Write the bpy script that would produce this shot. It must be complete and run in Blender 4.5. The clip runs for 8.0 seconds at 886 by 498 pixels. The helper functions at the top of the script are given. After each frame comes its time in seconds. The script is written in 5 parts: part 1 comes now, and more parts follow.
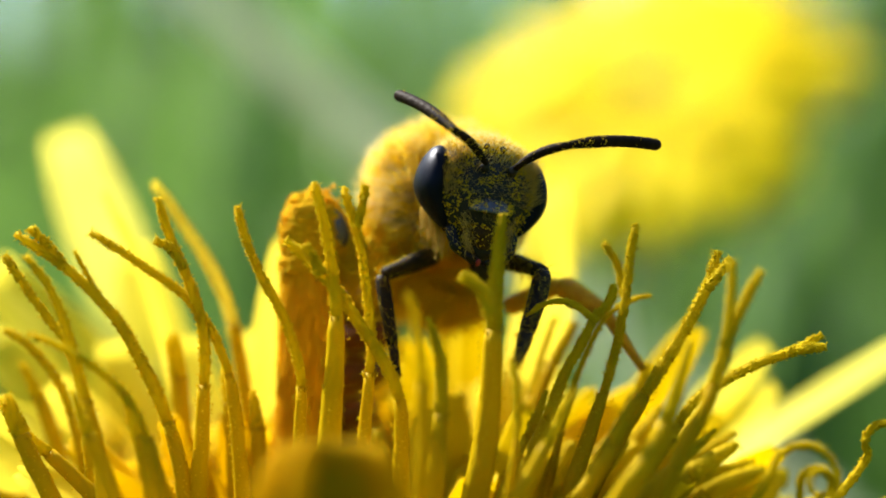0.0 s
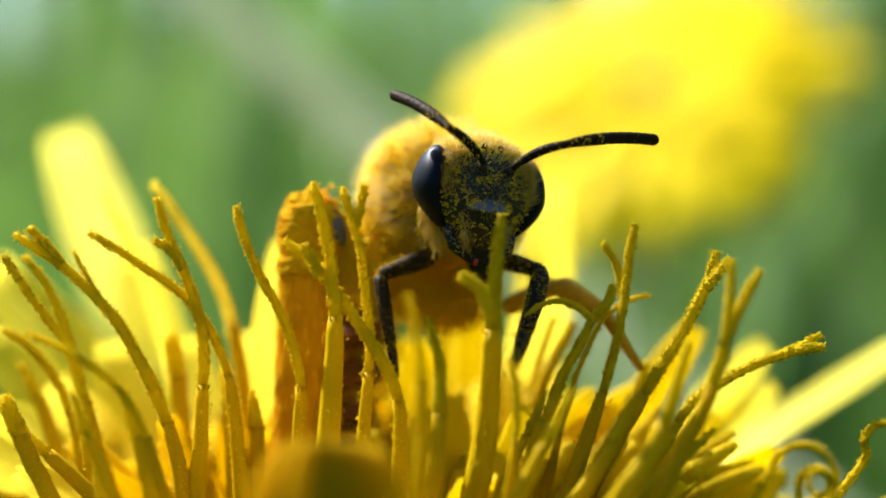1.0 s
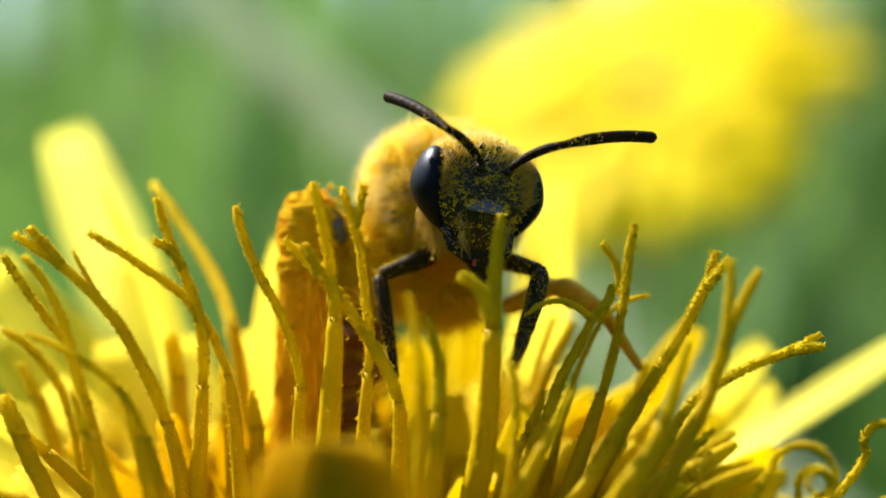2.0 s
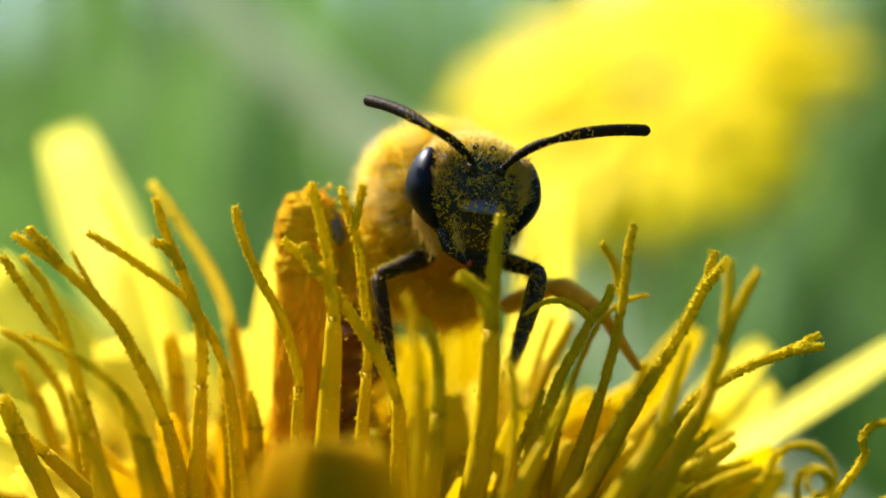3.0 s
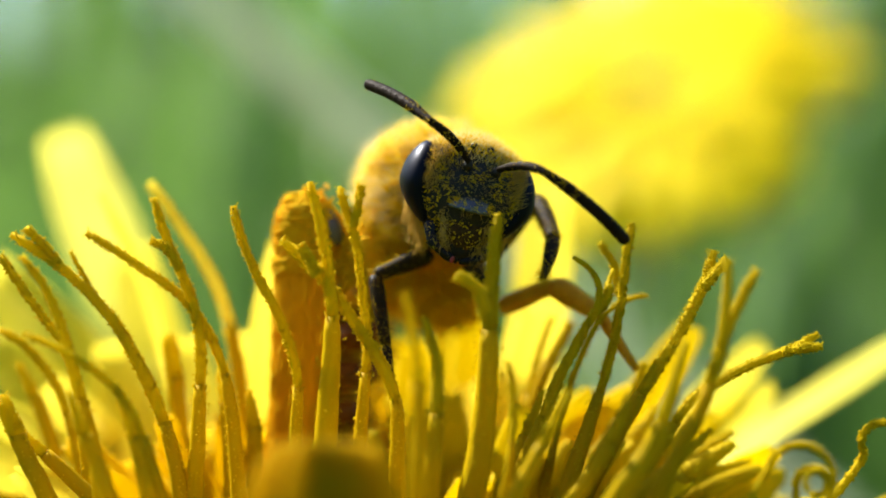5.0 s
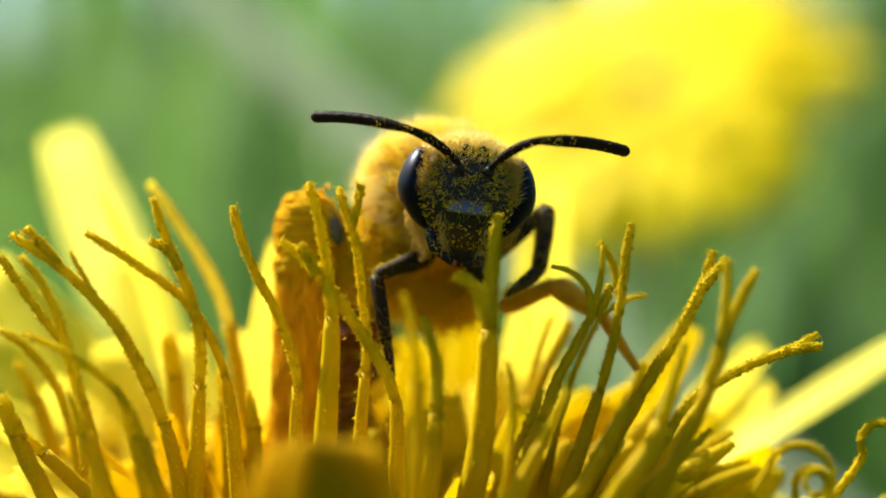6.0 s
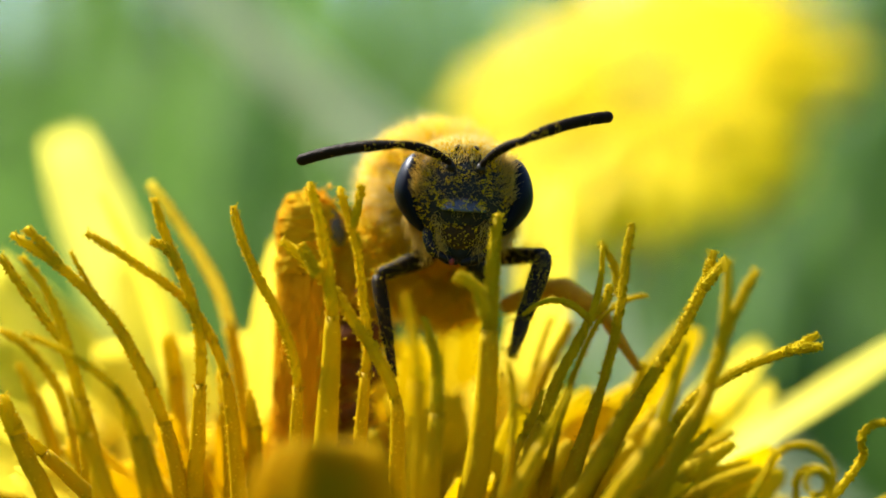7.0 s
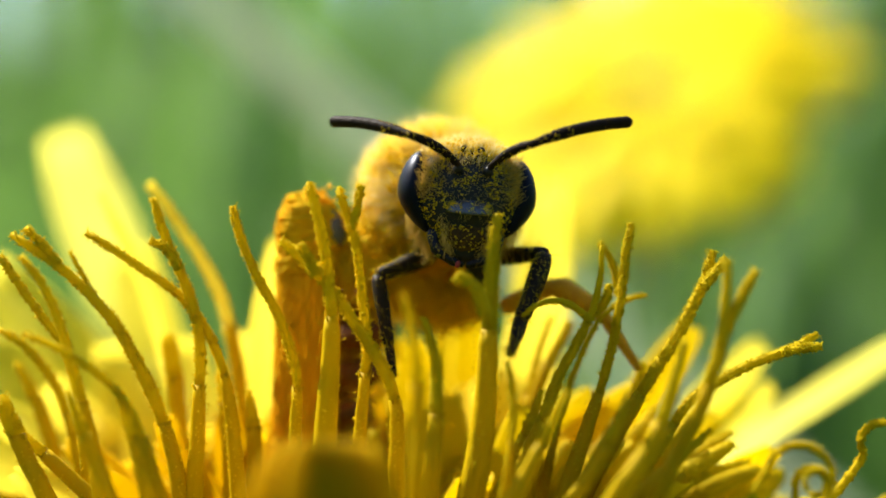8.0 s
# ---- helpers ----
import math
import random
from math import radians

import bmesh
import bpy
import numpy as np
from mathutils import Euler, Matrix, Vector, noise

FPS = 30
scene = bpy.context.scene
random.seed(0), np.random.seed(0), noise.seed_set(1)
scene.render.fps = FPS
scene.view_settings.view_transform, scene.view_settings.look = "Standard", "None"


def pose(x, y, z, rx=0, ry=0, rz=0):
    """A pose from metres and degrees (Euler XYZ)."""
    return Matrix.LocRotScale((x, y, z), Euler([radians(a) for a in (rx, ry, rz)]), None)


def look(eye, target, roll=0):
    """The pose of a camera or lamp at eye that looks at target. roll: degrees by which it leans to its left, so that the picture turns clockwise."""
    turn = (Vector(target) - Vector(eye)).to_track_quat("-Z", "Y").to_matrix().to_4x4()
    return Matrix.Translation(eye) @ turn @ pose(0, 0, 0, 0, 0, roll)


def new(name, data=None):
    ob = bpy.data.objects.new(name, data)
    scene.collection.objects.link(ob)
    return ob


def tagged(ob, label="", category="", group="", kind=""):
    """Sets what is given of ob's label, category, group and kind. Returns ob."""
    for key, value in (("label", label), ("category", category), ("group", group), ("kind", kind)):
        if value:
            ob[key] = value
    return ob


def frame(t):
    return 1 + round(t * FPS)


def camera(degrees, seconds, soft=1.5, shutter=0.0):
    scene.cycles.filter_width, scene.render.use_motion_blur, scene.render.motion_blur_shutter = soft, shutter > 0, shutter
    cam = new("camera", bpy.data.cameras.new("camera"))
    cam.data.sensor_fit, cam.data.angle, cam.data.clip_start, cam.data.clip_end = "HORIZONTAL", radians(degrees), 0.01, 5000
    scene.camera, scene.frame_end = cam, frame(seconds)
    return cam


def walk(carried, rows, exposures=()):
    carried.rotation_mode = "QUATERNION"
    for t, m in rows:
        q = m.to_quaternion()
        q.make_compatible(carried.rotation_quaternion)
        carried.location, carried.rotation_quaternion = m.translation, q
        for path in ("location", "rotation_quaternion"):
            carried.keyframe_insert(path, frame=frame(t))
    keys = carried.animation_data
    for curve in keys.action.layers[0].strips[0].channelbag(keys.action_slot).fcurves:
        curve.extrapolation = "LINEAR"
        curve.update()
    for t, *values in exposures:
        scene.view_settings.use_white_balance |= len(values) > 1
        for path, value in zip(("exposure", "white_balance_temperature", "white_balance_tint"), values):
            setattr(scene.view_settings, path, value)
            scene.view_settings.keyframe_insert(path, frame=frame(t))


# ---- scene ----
# Macro scene: all build numbers are millimetres, turned into metres by MM.
MM = 0.001
FLOWER = Vector((-1.00, 3.00, 0.00))
BEE = Vector((-0.13, 3.00, 83.87))

# camera: a close-up lens with a shallow depth of field
cam = camera(31.98, 8.0, soft=1.8, shutter=0.5)
cam.data.dof.use_dof = True
cam.data.dof.focus_distance = 0.0354
cam.data.dof.aperture_fstop = 29.0
cam_pose = look((0, -0.036, 0.085), (0, 0, 0.085))
walk(cam, [(0.0, cam_pose), (8.0, cam_pose)], exposures=[(0.0, 1.67), (8.0, 1.67)])

# daylight: a clear sky and a high sun behind the flower
SUN = Vector((-0.56, 0.43, 0.84)).normalized()
world = bpy.data.worlds.new("world")
scene.world = world
world.use_nodes = True
sky = world.node_tree.nodes.new("ShaderNodeTexSky")
sky.sky_type, sky.sun_disc = "NISHITA", False
sky.sun_elevation = math.asin(SUN.z)
sky.sun_rotation = math.atan2(SUN.x, SUN.y)
world.node_tree.links.new(sky.outputs[0], world.node_tree.nodes["Background"].inputs[0])
world.node_tree.nodes["Background"].inputs[1].default_value = 0.085
sun = new("sun", bpy.data.lights.new("sun", "SUN"))
sun.data.energy, sun.data.angle, sun.data.color = 4.6, radians(0.55), (1.0, 0.95, 0.86)
sun.matrix_world = look(SUN * 2, (0, 0, 0))


# ---------------------------------------------------------------- materials
def material(name, colour, second, scale, rough=0.5, through_light=0.0, through_colour=None, bump=0.0, bump_scale=None,
             stretch=(1, 1, 1), gloss=0.3, coat=0.0, per="", sheen=0.0):
    """Two tones mixed by noise at two scales (scale in features per metre), with optional light passing through."""
    mat = bpy.data.materials.new(name)
    mat.use_nodes = True
    nt = mat.node_tree
    n, l = nt.nodes, nt.links
    pb, out = n["Principled BSDF"], n["Material Output"]
    co = n.new("ShaderNodeTexCoord")
    mp = n.new("ShaderNodeMapping")
    mp.inputs["Scale"].default_value = stretch
    l.new(co.outputs["Object"], mp.inputs["Vector"])
    big = n.new("ShaderNodeTexNoise")
    big.inputs["Scale"].default_value, big.inputs["Detail"].default_value = scale, 5
    fine = n.new("ShaderNodeTexNoise")
    fine.inputs["Scale"].default_value, fine.inputs["Detail"].default_value = bump_scale or scale * 7, 3
    for tex in (big, fine):
        l.new(mp.outputs[0], tex.inputs["Vector"])
    blend = n.new("ShaderNodeMath")
    blend.operation = "MULTIPLY_ADD"
    l.new(fine.outputs["Fac"], blend.inputs[0])
    blend.inputs[1].default_value = 0.4
    l.new(big.outputs["Fac"], blend.inputs[2])
    ramp = n.new("ShaderNodeMapRange")
    ramp.inputs["From Min"].default_value, ramp.inputs["From Max"].default_value = 0.45, 0.95
    l.new(blend.outputs[0], ramp.inputs["Value"])
    fac = ramp.outputs["Result"]
    if per:
        if per == "island":
            src = n.new("ShaderNodeNewGeometry").outputs["Random Per Island"]
        else:
            src = n.new("ShaderNodeObjectInfo").outputs["Random"]
        mix_f = n.new("ShaderNodeMath")
        mix_f.operation = "MULTIPLY_ADD"
        l.new(src, mix_f.inputs[0])
        mix_f.inputs[1].default_value = 0.7
        half = n.new("ShaderNodeMath")
        half.operation = "MULTIPLY"
        half.inputs[1].default_value = 0.5
        l.new(fac, half.inputs[0])
        l.new(half.outputs[0], mix_f.inputs[2])
        fac = mix_f.outputs[0]
    mix = n.new("ShaderNodeMix")
    mix.data_type = "RGBA"
    mix.clamp_factor = True
    l.new(fac, mix.inputs["Factor"])
    mix.inputs["A"].default_value, mix.inputs["B"].default_value = (*colour, 1), (*second, 1)
    l.new(mix.outputs["Result"], pb.inputs["Base Color"])
    pb.inputs["Roughness"].default_value = rough
    pb.inputs["Specular IOR Level"].default_value = gloss
    pb.inputs["Coat Weight"].default_value = coat
    pb.inputs["Coat Roughness"].default_value = 0.12
    pb.inputs["Sheen Weight"].default_value = sheen
    if bump:
        bp = n.new("ShaderNodeBump")
        bp.inputs["Strength"].default_value, bp.inputs["Distance"].default_value = bump, 0.00004
        l.new(fine.outputs["Fac"], bp.inputs["Height"])
        l.new(bp.outputs[0], pb.inputs["Normal"])
    if through_light:
        tr = n.new("ShaderNodeBsdfTranslucent")
        if through_colour:
            tint = n.new("ShaderNodeMix")
            tint.data_type, tint.blend_type = "RGBA", "MULTIPLY"
            tint.inputs["Factor"].default_value = 0.35
            tint.inputs["A"].default_value = (*through_colour, 1)
            l.new(mix.outputs["Result"], tint.inputs["B"])
            l.new(tint.outputs["Result"], tr.inputs["Color"])
        else:
            l.new(mix.outputs["Result"], tr.inputs["Color"])
        sh = n.new("ShaderNodeMixShader")
        sh.inputs[0].default_value = through_light
        l.new(pb.outputs[0], sh.inputs[1])
        l.new(tr.outputs[0], sh.inputs[2])
        l.new(sh.outputs[0], out.inputs["Surface"])
    return mat


M_PETAL = material("petal_yellow", (0.75, 0.555, 0.004), (0.67, 0.45, 0.003), 500, 0.55, 0.64, (0.94, 0.775, 0.03), 0.35, 9000, (1, 1, 0.12), per="object", gloss=0.08)
# petal yellow brightened and paled: strong sun through it put into the colour
M_SUNLIT = material("sunlit_yellow", (0.93, 0.81, 0.040), (0.90, 0.74, 0.025), 500, 0.55, 0.78, (1.0, 0.96, 0.38), 0.35, 9000, (1, 1, 0.12), per="object", gloss=0.08)
M_SUNLITPALE = material("sunlit_pale_yellow", (0.94, 0.86, 0.10), (0.92, 0.80, 0.06), 500, 0.55, 0.80, (1.0, 0.98, 0.55), 0.35, 9000, (1, 1, 0.12), per="object", gloss=0.08)
M_FARPETAL = material("far_petal_yellow", (0.95, 0.81, 0.012), (0.92, 0.75, 0.008), 300, 0.55, 0.56, (1.0, 0.94, 0.05), 0.3, 6000, (1, 1, 0.12), per="object", gloss=0.08)
M_GRAIN = material("pollen_dust", (0.80, 0.61, 0.006), (0.70, 0.50, 0.005), 3000, 0.7, 0.4, (0.95, 0.8, 0.03), gloss=0.05)
M_DARKLEAF = material("dark_leaf", (0.085, 0.165, 0.05), (0.115, 0.205, 0.065), 60, 0.5, 0.3, (0.20, 0.36, 0.10), gloss=0.3)
M_TUBE = material("anther_yellow", (0.58, 0.415, 0.001), (0.49, 0.33, 0.001), 900, 0.5, 0.37, (0.90, 0.665, 0.004), 0.5, 16000, (1, 1, 0.15), per="object", gloss=0.05)
M_STYLE = material("style_yellow", (0.74, 0.57, 0.002), (0.64, 0.48, 0.002), 1500, 0.6, 0.46, (0.98, 0.80, 0.01), 0.6, 20000, gloss=0.05)
# copies for the right half: its shade and green bounce put into the colour
M_SHADETUBE = material("shaded_anther_yellow", (0.53, 0.37, 0.001), (0.45, 0.29, 0.001), 900, 0.5, 0.29, (0.86, 0.65, 0.004), 0.5, 16000, (1, 1, 0.15), per="object", gloss=0.05)
M_SHADESTYLE = material("shaded_style_yellow", (0.60, 0.44, 0.002), (0.52, 0.36, 0.002), 1500, 0.6, 0.36, (0.85, 0.74, 0.01), 0.6, 20000, gloss=0.05)
M_SHADEGRAIN = material("shaded_pollen_dust", (0.62, 0.49, 0.006), (0.52, 0.39, 0.005), 3000, 0.7, 0.4, (0.9, 0.8, 0.03), gloss=0.05)
M_SHADEPETAL = material("shaded_petal_yellow", (0.75, 0.61, 0.005), (0.67, 0.50, 0.004), 500, 0.55, 0.64, (0.94, 0.82, 0.04), 0.35, 9000, (1, 1, 0.12), per="object", gloss=0.08)
M_POLLEN = material("pollen", (0.90, 0.68, 0.020), (0.82, 0.54, 0.010), 3000, 0.7, 0.25, (0.95, 0.75, 0.05), 0.4, 30000, gloss=0.08)
M_BUD = material("closed_floret", (0.52, 0.36, 0.001), (0.46, 0.30, 0.001), 600, 0.8, 0.62, (0.84, 0.60, 0.006), 0.4, 5000, (1, 1, 0.15), per="object", gloss=0.05)
M_GREEN = material("bract_green", (0.10, 0.20, 0.03), (0.16, 0.26, 0.06), 300, 0.5, 0.15, (0.3, 0.5, 0.05), 0.4)
M_STALK = material("stalk_green", (0.52, 0.60, 0.42), (0.50, 0.54, 0.40), 150, 0.5, 0.35, (0.7, 0.85, 0.55), 0.3, 2000, (1, 1, 0.1))
M_GRASS = material("grass", (0.078, 0.155, 0.030), (0.145, 0.235, 0.056), 30, 0.4, 0.45, (0.23, 0.42, 0.09), per="island", gloss=0.25)
M_LEAF = material("leaf_green", (0.16, 0.27, 0.09), (0.20, 0.30, 0.12), 60, 0.4, 0.5, (0.42, 0.62, 0.26), gloss=0.4)
M_DRY = material("dry_blade", (0.66, 0.68, 0.54), (0.56, 0.58, 0.42), 80, 0.6, 0.5, (0.85, 0.88, 0.72))
M_SOIL = material("lawn_soil", (0.035, 0.065, 0.018), (0.06, 0.068, 0.028), 12, 0.9, bump=0.4)
M_MANDIBLE = material("mandible_black", (0.004, 0.004, 0.004), (0.012, 0.007, 0.005), 2500, 0.3, bump=0.3, bump_scale=12000, gloss=0.16)
M_CHITIN = material("black_chitin", (0.010, 0.010, 0.011), (0.020, 0.017, 0.012), 2500, 0.45, bump=0.8, bump_scale=22000, gloss=0.24)
M_LEG = material("brown_black_leg", (0.010, 0.007, 0.004), (0.030, 0.019, 0.007), 2500, 0.5, bump=0.5, bump_scale=22000, gloss=0.07)
M_CLYPEUS = material("polished_chitin", (0.004, 0.004, 0.005), (0.009, 0.008, 0.008), 2500, 0.17, bump=0.8, bump_scale=11000, gloss=1.0)
M_EYE = material("compound_eye", (0.002, 0.002, 0.005), (0.004, 0.004, 0.009), 900, 0.40, bump=0.10, bump_scale=40000, gloss=0.15)
M_EYE.node_tree.nodes["Principled BSDF"].inputs["Specular Tint"].default_value = (0.55, 0.68, 1.0, 1)
M_ANTENNA = material("antenna_black", (0.009, 0.006, 0.004), (0.022, 0.012, 0.005), 2500, 0.60, bump=0.6, bump_scale=15000, gloss=0.05)
M_FUR = material("golden_fur", (0.92, 0.70, 0.035), (0.95, 0.80, 0.16), 400, 0.6, 0.74, (1.0, 0.86, 0.14), per="island", gloss=0.15)
M_CHESTFUR = material("orange_fur", (0.95, 0.78, 0.08), (0.92, 0.70, 0.05), 400, 0.6, 0.80, (1.0, 0.84, 0.10), per="island", gloss=0.1)
M_PALEFUR = material("pale_fur", (0.56, 0.37, 0.04), (0.72, 0.54, 0.14), 400, 0.6, 0.45, (0.9, 0.75, 0.35), per="island", gloss=0.12)
M_CROWN = material("crown_fur", (0.82, 0.66, 0.20), (0.88, 0.80, 0.55), 400, 0.55, 0.6, (1.0, 0.9, 0.45), per="island", gloss=0.3)
M_ABDOMEN = material("brown_abdomen", (0.10, 0.035, 0.008), (0.22, 0.085, 0.012), 700, 0.42, 0.12, (0.7, 0.28, 0.03), 0.5, 9000, gloss=0.12)
M_LEGGOLD = material("golden_leg", (0.84, 0.50, 0.018), (0.46, 0.21, 0.010), 1800, 0.5, 0.35, (0.9, 0.5, 0.04), 0.5, 12000, gloss=0.12)
M_LOAD = material("pollen_load", (0.93, 0.62, 0.008), (0.62, 0.31, 0.006), 1100, 0.85, 0.40, (1.0, 0.66, 0.03), 1.0, 14000, gloss=0.04)
M_CHESTSKIN = material("chest_skin", (0.94, 0.74, 0.08), (0.84, 0.60, 0.06), 900, 0.7, 0.85, (1.0, 0.72, 0.05), 0.6, 12000)
M_LOADGRAIN = material("load_grain", (0.95, 0.66, 0.010), (0.85, 0.44, 0.006), 2600, 0.75, 0.4, (1.0, 0.70, 0.03), gloss=0.05)
M_UNDER = material("fur_ground", (0.46, 0.31, 0.04), (0.05, 0.038, 0.025), 900, 0.8, bump=0.6, bump_scale=12000)
M_LABRUM = material("labrum_brown", (0.025, 0.013, 0.005), (0.08, 0.045, 0.008), 9000, 0.6, bump=0.8, bump_scale=12000, gloss=0.06)
M_SLOT = material("mouth_black", (0.002, 0.002, 0.002), (0.004, 0.003, 0.003), 2500, 0.8, gloss=0.05)
M_BRUSH = material("leg_brush", (0.92, 0.67, 0.018), (0.74, 0.46, 0.012), 1500, 0.7, 0.50, (1.0, 0.70, 0.03), 0.8, 9000, (1, 1, 0.12), gloss=0.06)
M_KNEE = material("bare_knee", (0.030, 0.030, 0.040), (0.06, 0.05, 0.05), 2500, 0.38, bump=0.6, bump_scale=12000, gloss=0.9)
M_RED = material("red_mouth", (0.30, 0.03, 0.012), (0.2, 0.02, 0.01), 3000, 0.3)


# ---------------------------------------------------------------- building helpers
def part(name, bm, mat, parent, label="", at=(0, 0, 0), smooth=True, kind="", extra=None):
    """Links a bmesh (millimetres) as one mesh object under a thing or a part."""
    me = bpy.data.meshes.new(name)
    bmesh.ops.scale(bm, vec=(MM, MM, MM), verts=bm.verts)
    bm.to_mesh(me)
    bm.free()
    if smooth:
        me.polygons.foreach_set("use_smooth", [True] * len(me.polygons))
    me.materials.append(mat)
    if extra:
        me.materials.append(extra[0])
        me.polygons.foreach_set("material_index", [int(k >= extra[1]) for k in range(len(me.polygons))])
    ob = new(name, me)
    ob.parent = parent
    ob.location = Vector(at) * MM
    if label or kind:
        tagged(ob, label=label, kind=kind)
    return ob


def thing(name, at, label, category, group="", kind=""):
    ob = new(name)
    ob.empty_display_size = 0.001
    ob.location = Vector(at) * MM
    return tagged(ob, label, category, group, kind)


def quad_path(a, via, b, count):
    """A bow from a to b that passes through via halfway."""
    a, via, b = Vector(a), Vector(via), Vector(b)
    c = 2 * via - 0.5 * (a + b)
    return [(1 - t) ** 2 * a + 2 * t * (1 - t) * c + t * t * b for t in (i / (count - 1) for i in range(count))]


def glide(points, count):
    """A smooth line through all the points, resampled at even steps."""
    ps = [Vector(p) for p in points]
    ps = [2 * ps[0] - ps[1]] + ps + [2 * ps[-1] - ps[-2]]
    fine = []
    for a, b, c, d in zip(ps, ps[1:], ps[2:], ps[3:]):
        for k in range(12):
            t = k / 12
            fine.append(0.5 * (2 * b + (c - a) * t + (2 * a - 5 * b + 4 * c - d) * t * t + (3 * b - a - 3 * c + d) * t ** 3))
    fine.append(ps[-2])
    run = [0.0]
    for a, b in zip(fine, fine[1:]):
        run.append(run[-1] + (b - a).length)
    out, i = [], 0
    for k in range(count):
        want = run[-1] * k / (count - 1)
        while i < len(run) - 2 and run[i + 1] < want:
            i += 1
        out.append(fine[i].lerp(fine[i + 1], min(1.0, (want - run[i]) / max(1e-9, run[i + 1] - run[i]))))
    return out


def tube(bm, path, radii, sides=8, ridge=0.0, flat=1.0):
    """A tube along path with the given radii, closed at both ends."""
    rings, ref = [], Vector((0.31, 1, 0.17)).normalized()
    for i, p in enumerate(path):
        d = (path[min(i + 1, len(path) - 1)] - path[max(i - 1, 0)]).normalized()
        u = d.cross(ref).normalized()
        v = d.cross(u).normalized()
        ring = []
        for k in range(sides):
            a = 2 * math.pi * k / sides
            r = radii[i] * (1 + ridge * (1 if k % 2 else -1))
            ring.append(bm.verts.new(p + (u * math.cos(a) + v * math.sin(a) * flat) * r))
        rings.append(ring)
    for r0, r1 in zip(rings, rings[1:]):
        for k in range(sides):
            bm.faces.new((r0[k], r0[(k + 1) % sides], r1[(k + 1) % sides], r1[k]))
    bm.faces.new(rings[0][::-1])
    bm.faces.new(rings[-1])


def grain(bm, p, r, rng):
    """One small faceted grain."""
    q = Euler((rng.random() * 6, rng.random() * 6, rng.random() * 6)).to_matrix()
    vs = [bm.verts.new(p + q @ Vector(d) * r * rng.uniform(0.8, 1.2)) for d in
          ((1, 0, 0), (-1, 0, 0), (0, 1, 0), (0, -1, 0), (0, 0, 1), (0, 0, -1))]
    for a, b in ((0, 2), (2, 1), (1, 3), (3, 0)):
        bm.faces.new((vs[a], vs[b], vs[4]))
        bm.faces.new((vs[b], vs[a], vs[5]))


def dust(bm, path, radii, count, size, rng, low=0.0):
    """Grains stuck round a tube."""
    n = len(path)
    for _ in range(count):
        f = rng.uniform(low, 1) * (n - 1)
        i = min(int(f), n - 2)
        p = path[i].lerp(path[i + 1], f - i)
        r = radii[i] * (1 - f + i) + radii[i + 1] * (f - i)
        d = (path[i + 1] - path[i]).normalized()
        o = Vector((rng.gauss(0, 1), rng.gauss(0, 1), rng.gauss(0, 1)))
        o = (o - d * o.dot(d)).normalized()
        s = size * rng.uniform(0.5, 1.25)
        grain(bm, p + o * (r + s * 0.55), s, rng)


def ball(bm, centre, radii, turn=None, seg=24, rings=16, shape=None):
    """An ellipsoid, optionally turned and reshaped by shape(unit) -> unit."""
    m = turn.to_3x3() if turn else Matrix.Identity(3)
    c, grid = Vector(centre), []

    def put(u):
        u = shape(u) if shape else u
        return bm.verts.new(c + m @ Vector((u.x * radii[0], u.y * radii[1], u.z * radii[2])))
    top, bot = put(Vector((0, 0, 1))), put(Vector((0, 0, -1)))
    for j in range(1, rings):
        th = math.pi * j / rings
        grid.append([put(Vector((math.sin(th) * math.cos(2 * math.pi * k / seg), math.sin(th) * math.sin(2 * math.pi * k / seg), math.cos(th)))) for k in range(seg)])
    for k in range(seg):
        bm.faces.new((top, grid[0][k], grid[0][(k + 1) % seg]))
        bm.faces.new((bot, grid[-1][(k + 1) % seg], grid[-1][k]))
        for j in range(rings - 2):
            bm.faces.new((grid[j][k], grid[j + 1][k], grid[j + 1][(k + 1) % seg], grid[j][(k + 1) % seg]))


def hair(bm, p, d, length, width, bend, rng):
    """One tapering bent hair: a slim three-sided needle."""
    side = d.cross(Vector((rng.gauss(0, 1), rng.gauss(0, 1), rng.gauss(0, 1)))).normalized()
    other = d.cross(side)
    mid = p + d * length * 0.55 + bend * length * 0.25
    tip = p + d * length + bend * length * 0.8
    rings = []
    for q, w in ((p, width), (mid, width * 0.75)):
        rings.append([bm.verts.new(q + (side * math.cos(a) + other * math.sin(a)) * w) for a in (0, 2.094, 4.189)])
    t = bm.verts.new(tip)
    for k in range(3):
        bm.faces.new((rings[0][k], rings[0][(k + 1) % 3], rings[1][(k + 1) % 3], rings[1][k]))
        bm.faces.new((rings[1][k], rings[1][(k + 1) % 3], t))


def fur(bm, centre, radii, count, length, width, keep, rng, droop=(0, 0, -0.3), turn=None):
    """Hairs all over an ellipsoid, where keep(unit normal) holds."""
    done, m = 0, (turn.to_3x3() if turn else Matrix.Identity(3))
    while done < count:
        u = Vector((rng.gauss(0, 1), rng.gauss(0, 1), rng.gauss(0, 1))).normalized()
        if not keep(u):
            continue
        done += 1
        p = Vector(centre) + m @ Vector((u.x * radii[0], u.y * radii[1], u.z * radii[2])) * 0.99
        d = m @ Vector((u.x / radii[0], u.y / radii[1], u.z / radii[2])).normalized()
        d = (d + Vector((rng.gauss(0, 0.24), rng.gauss(0, 0.24), rng.gauss(0, 0.24))) + noise.noise_vector(p * 3.2) * 0.55).normalized()
        hair(bm, p, d, length * rng.uniform(0.55, 1.2), width, Vector(droop) * rng.uniform(0.3, 1), rng)


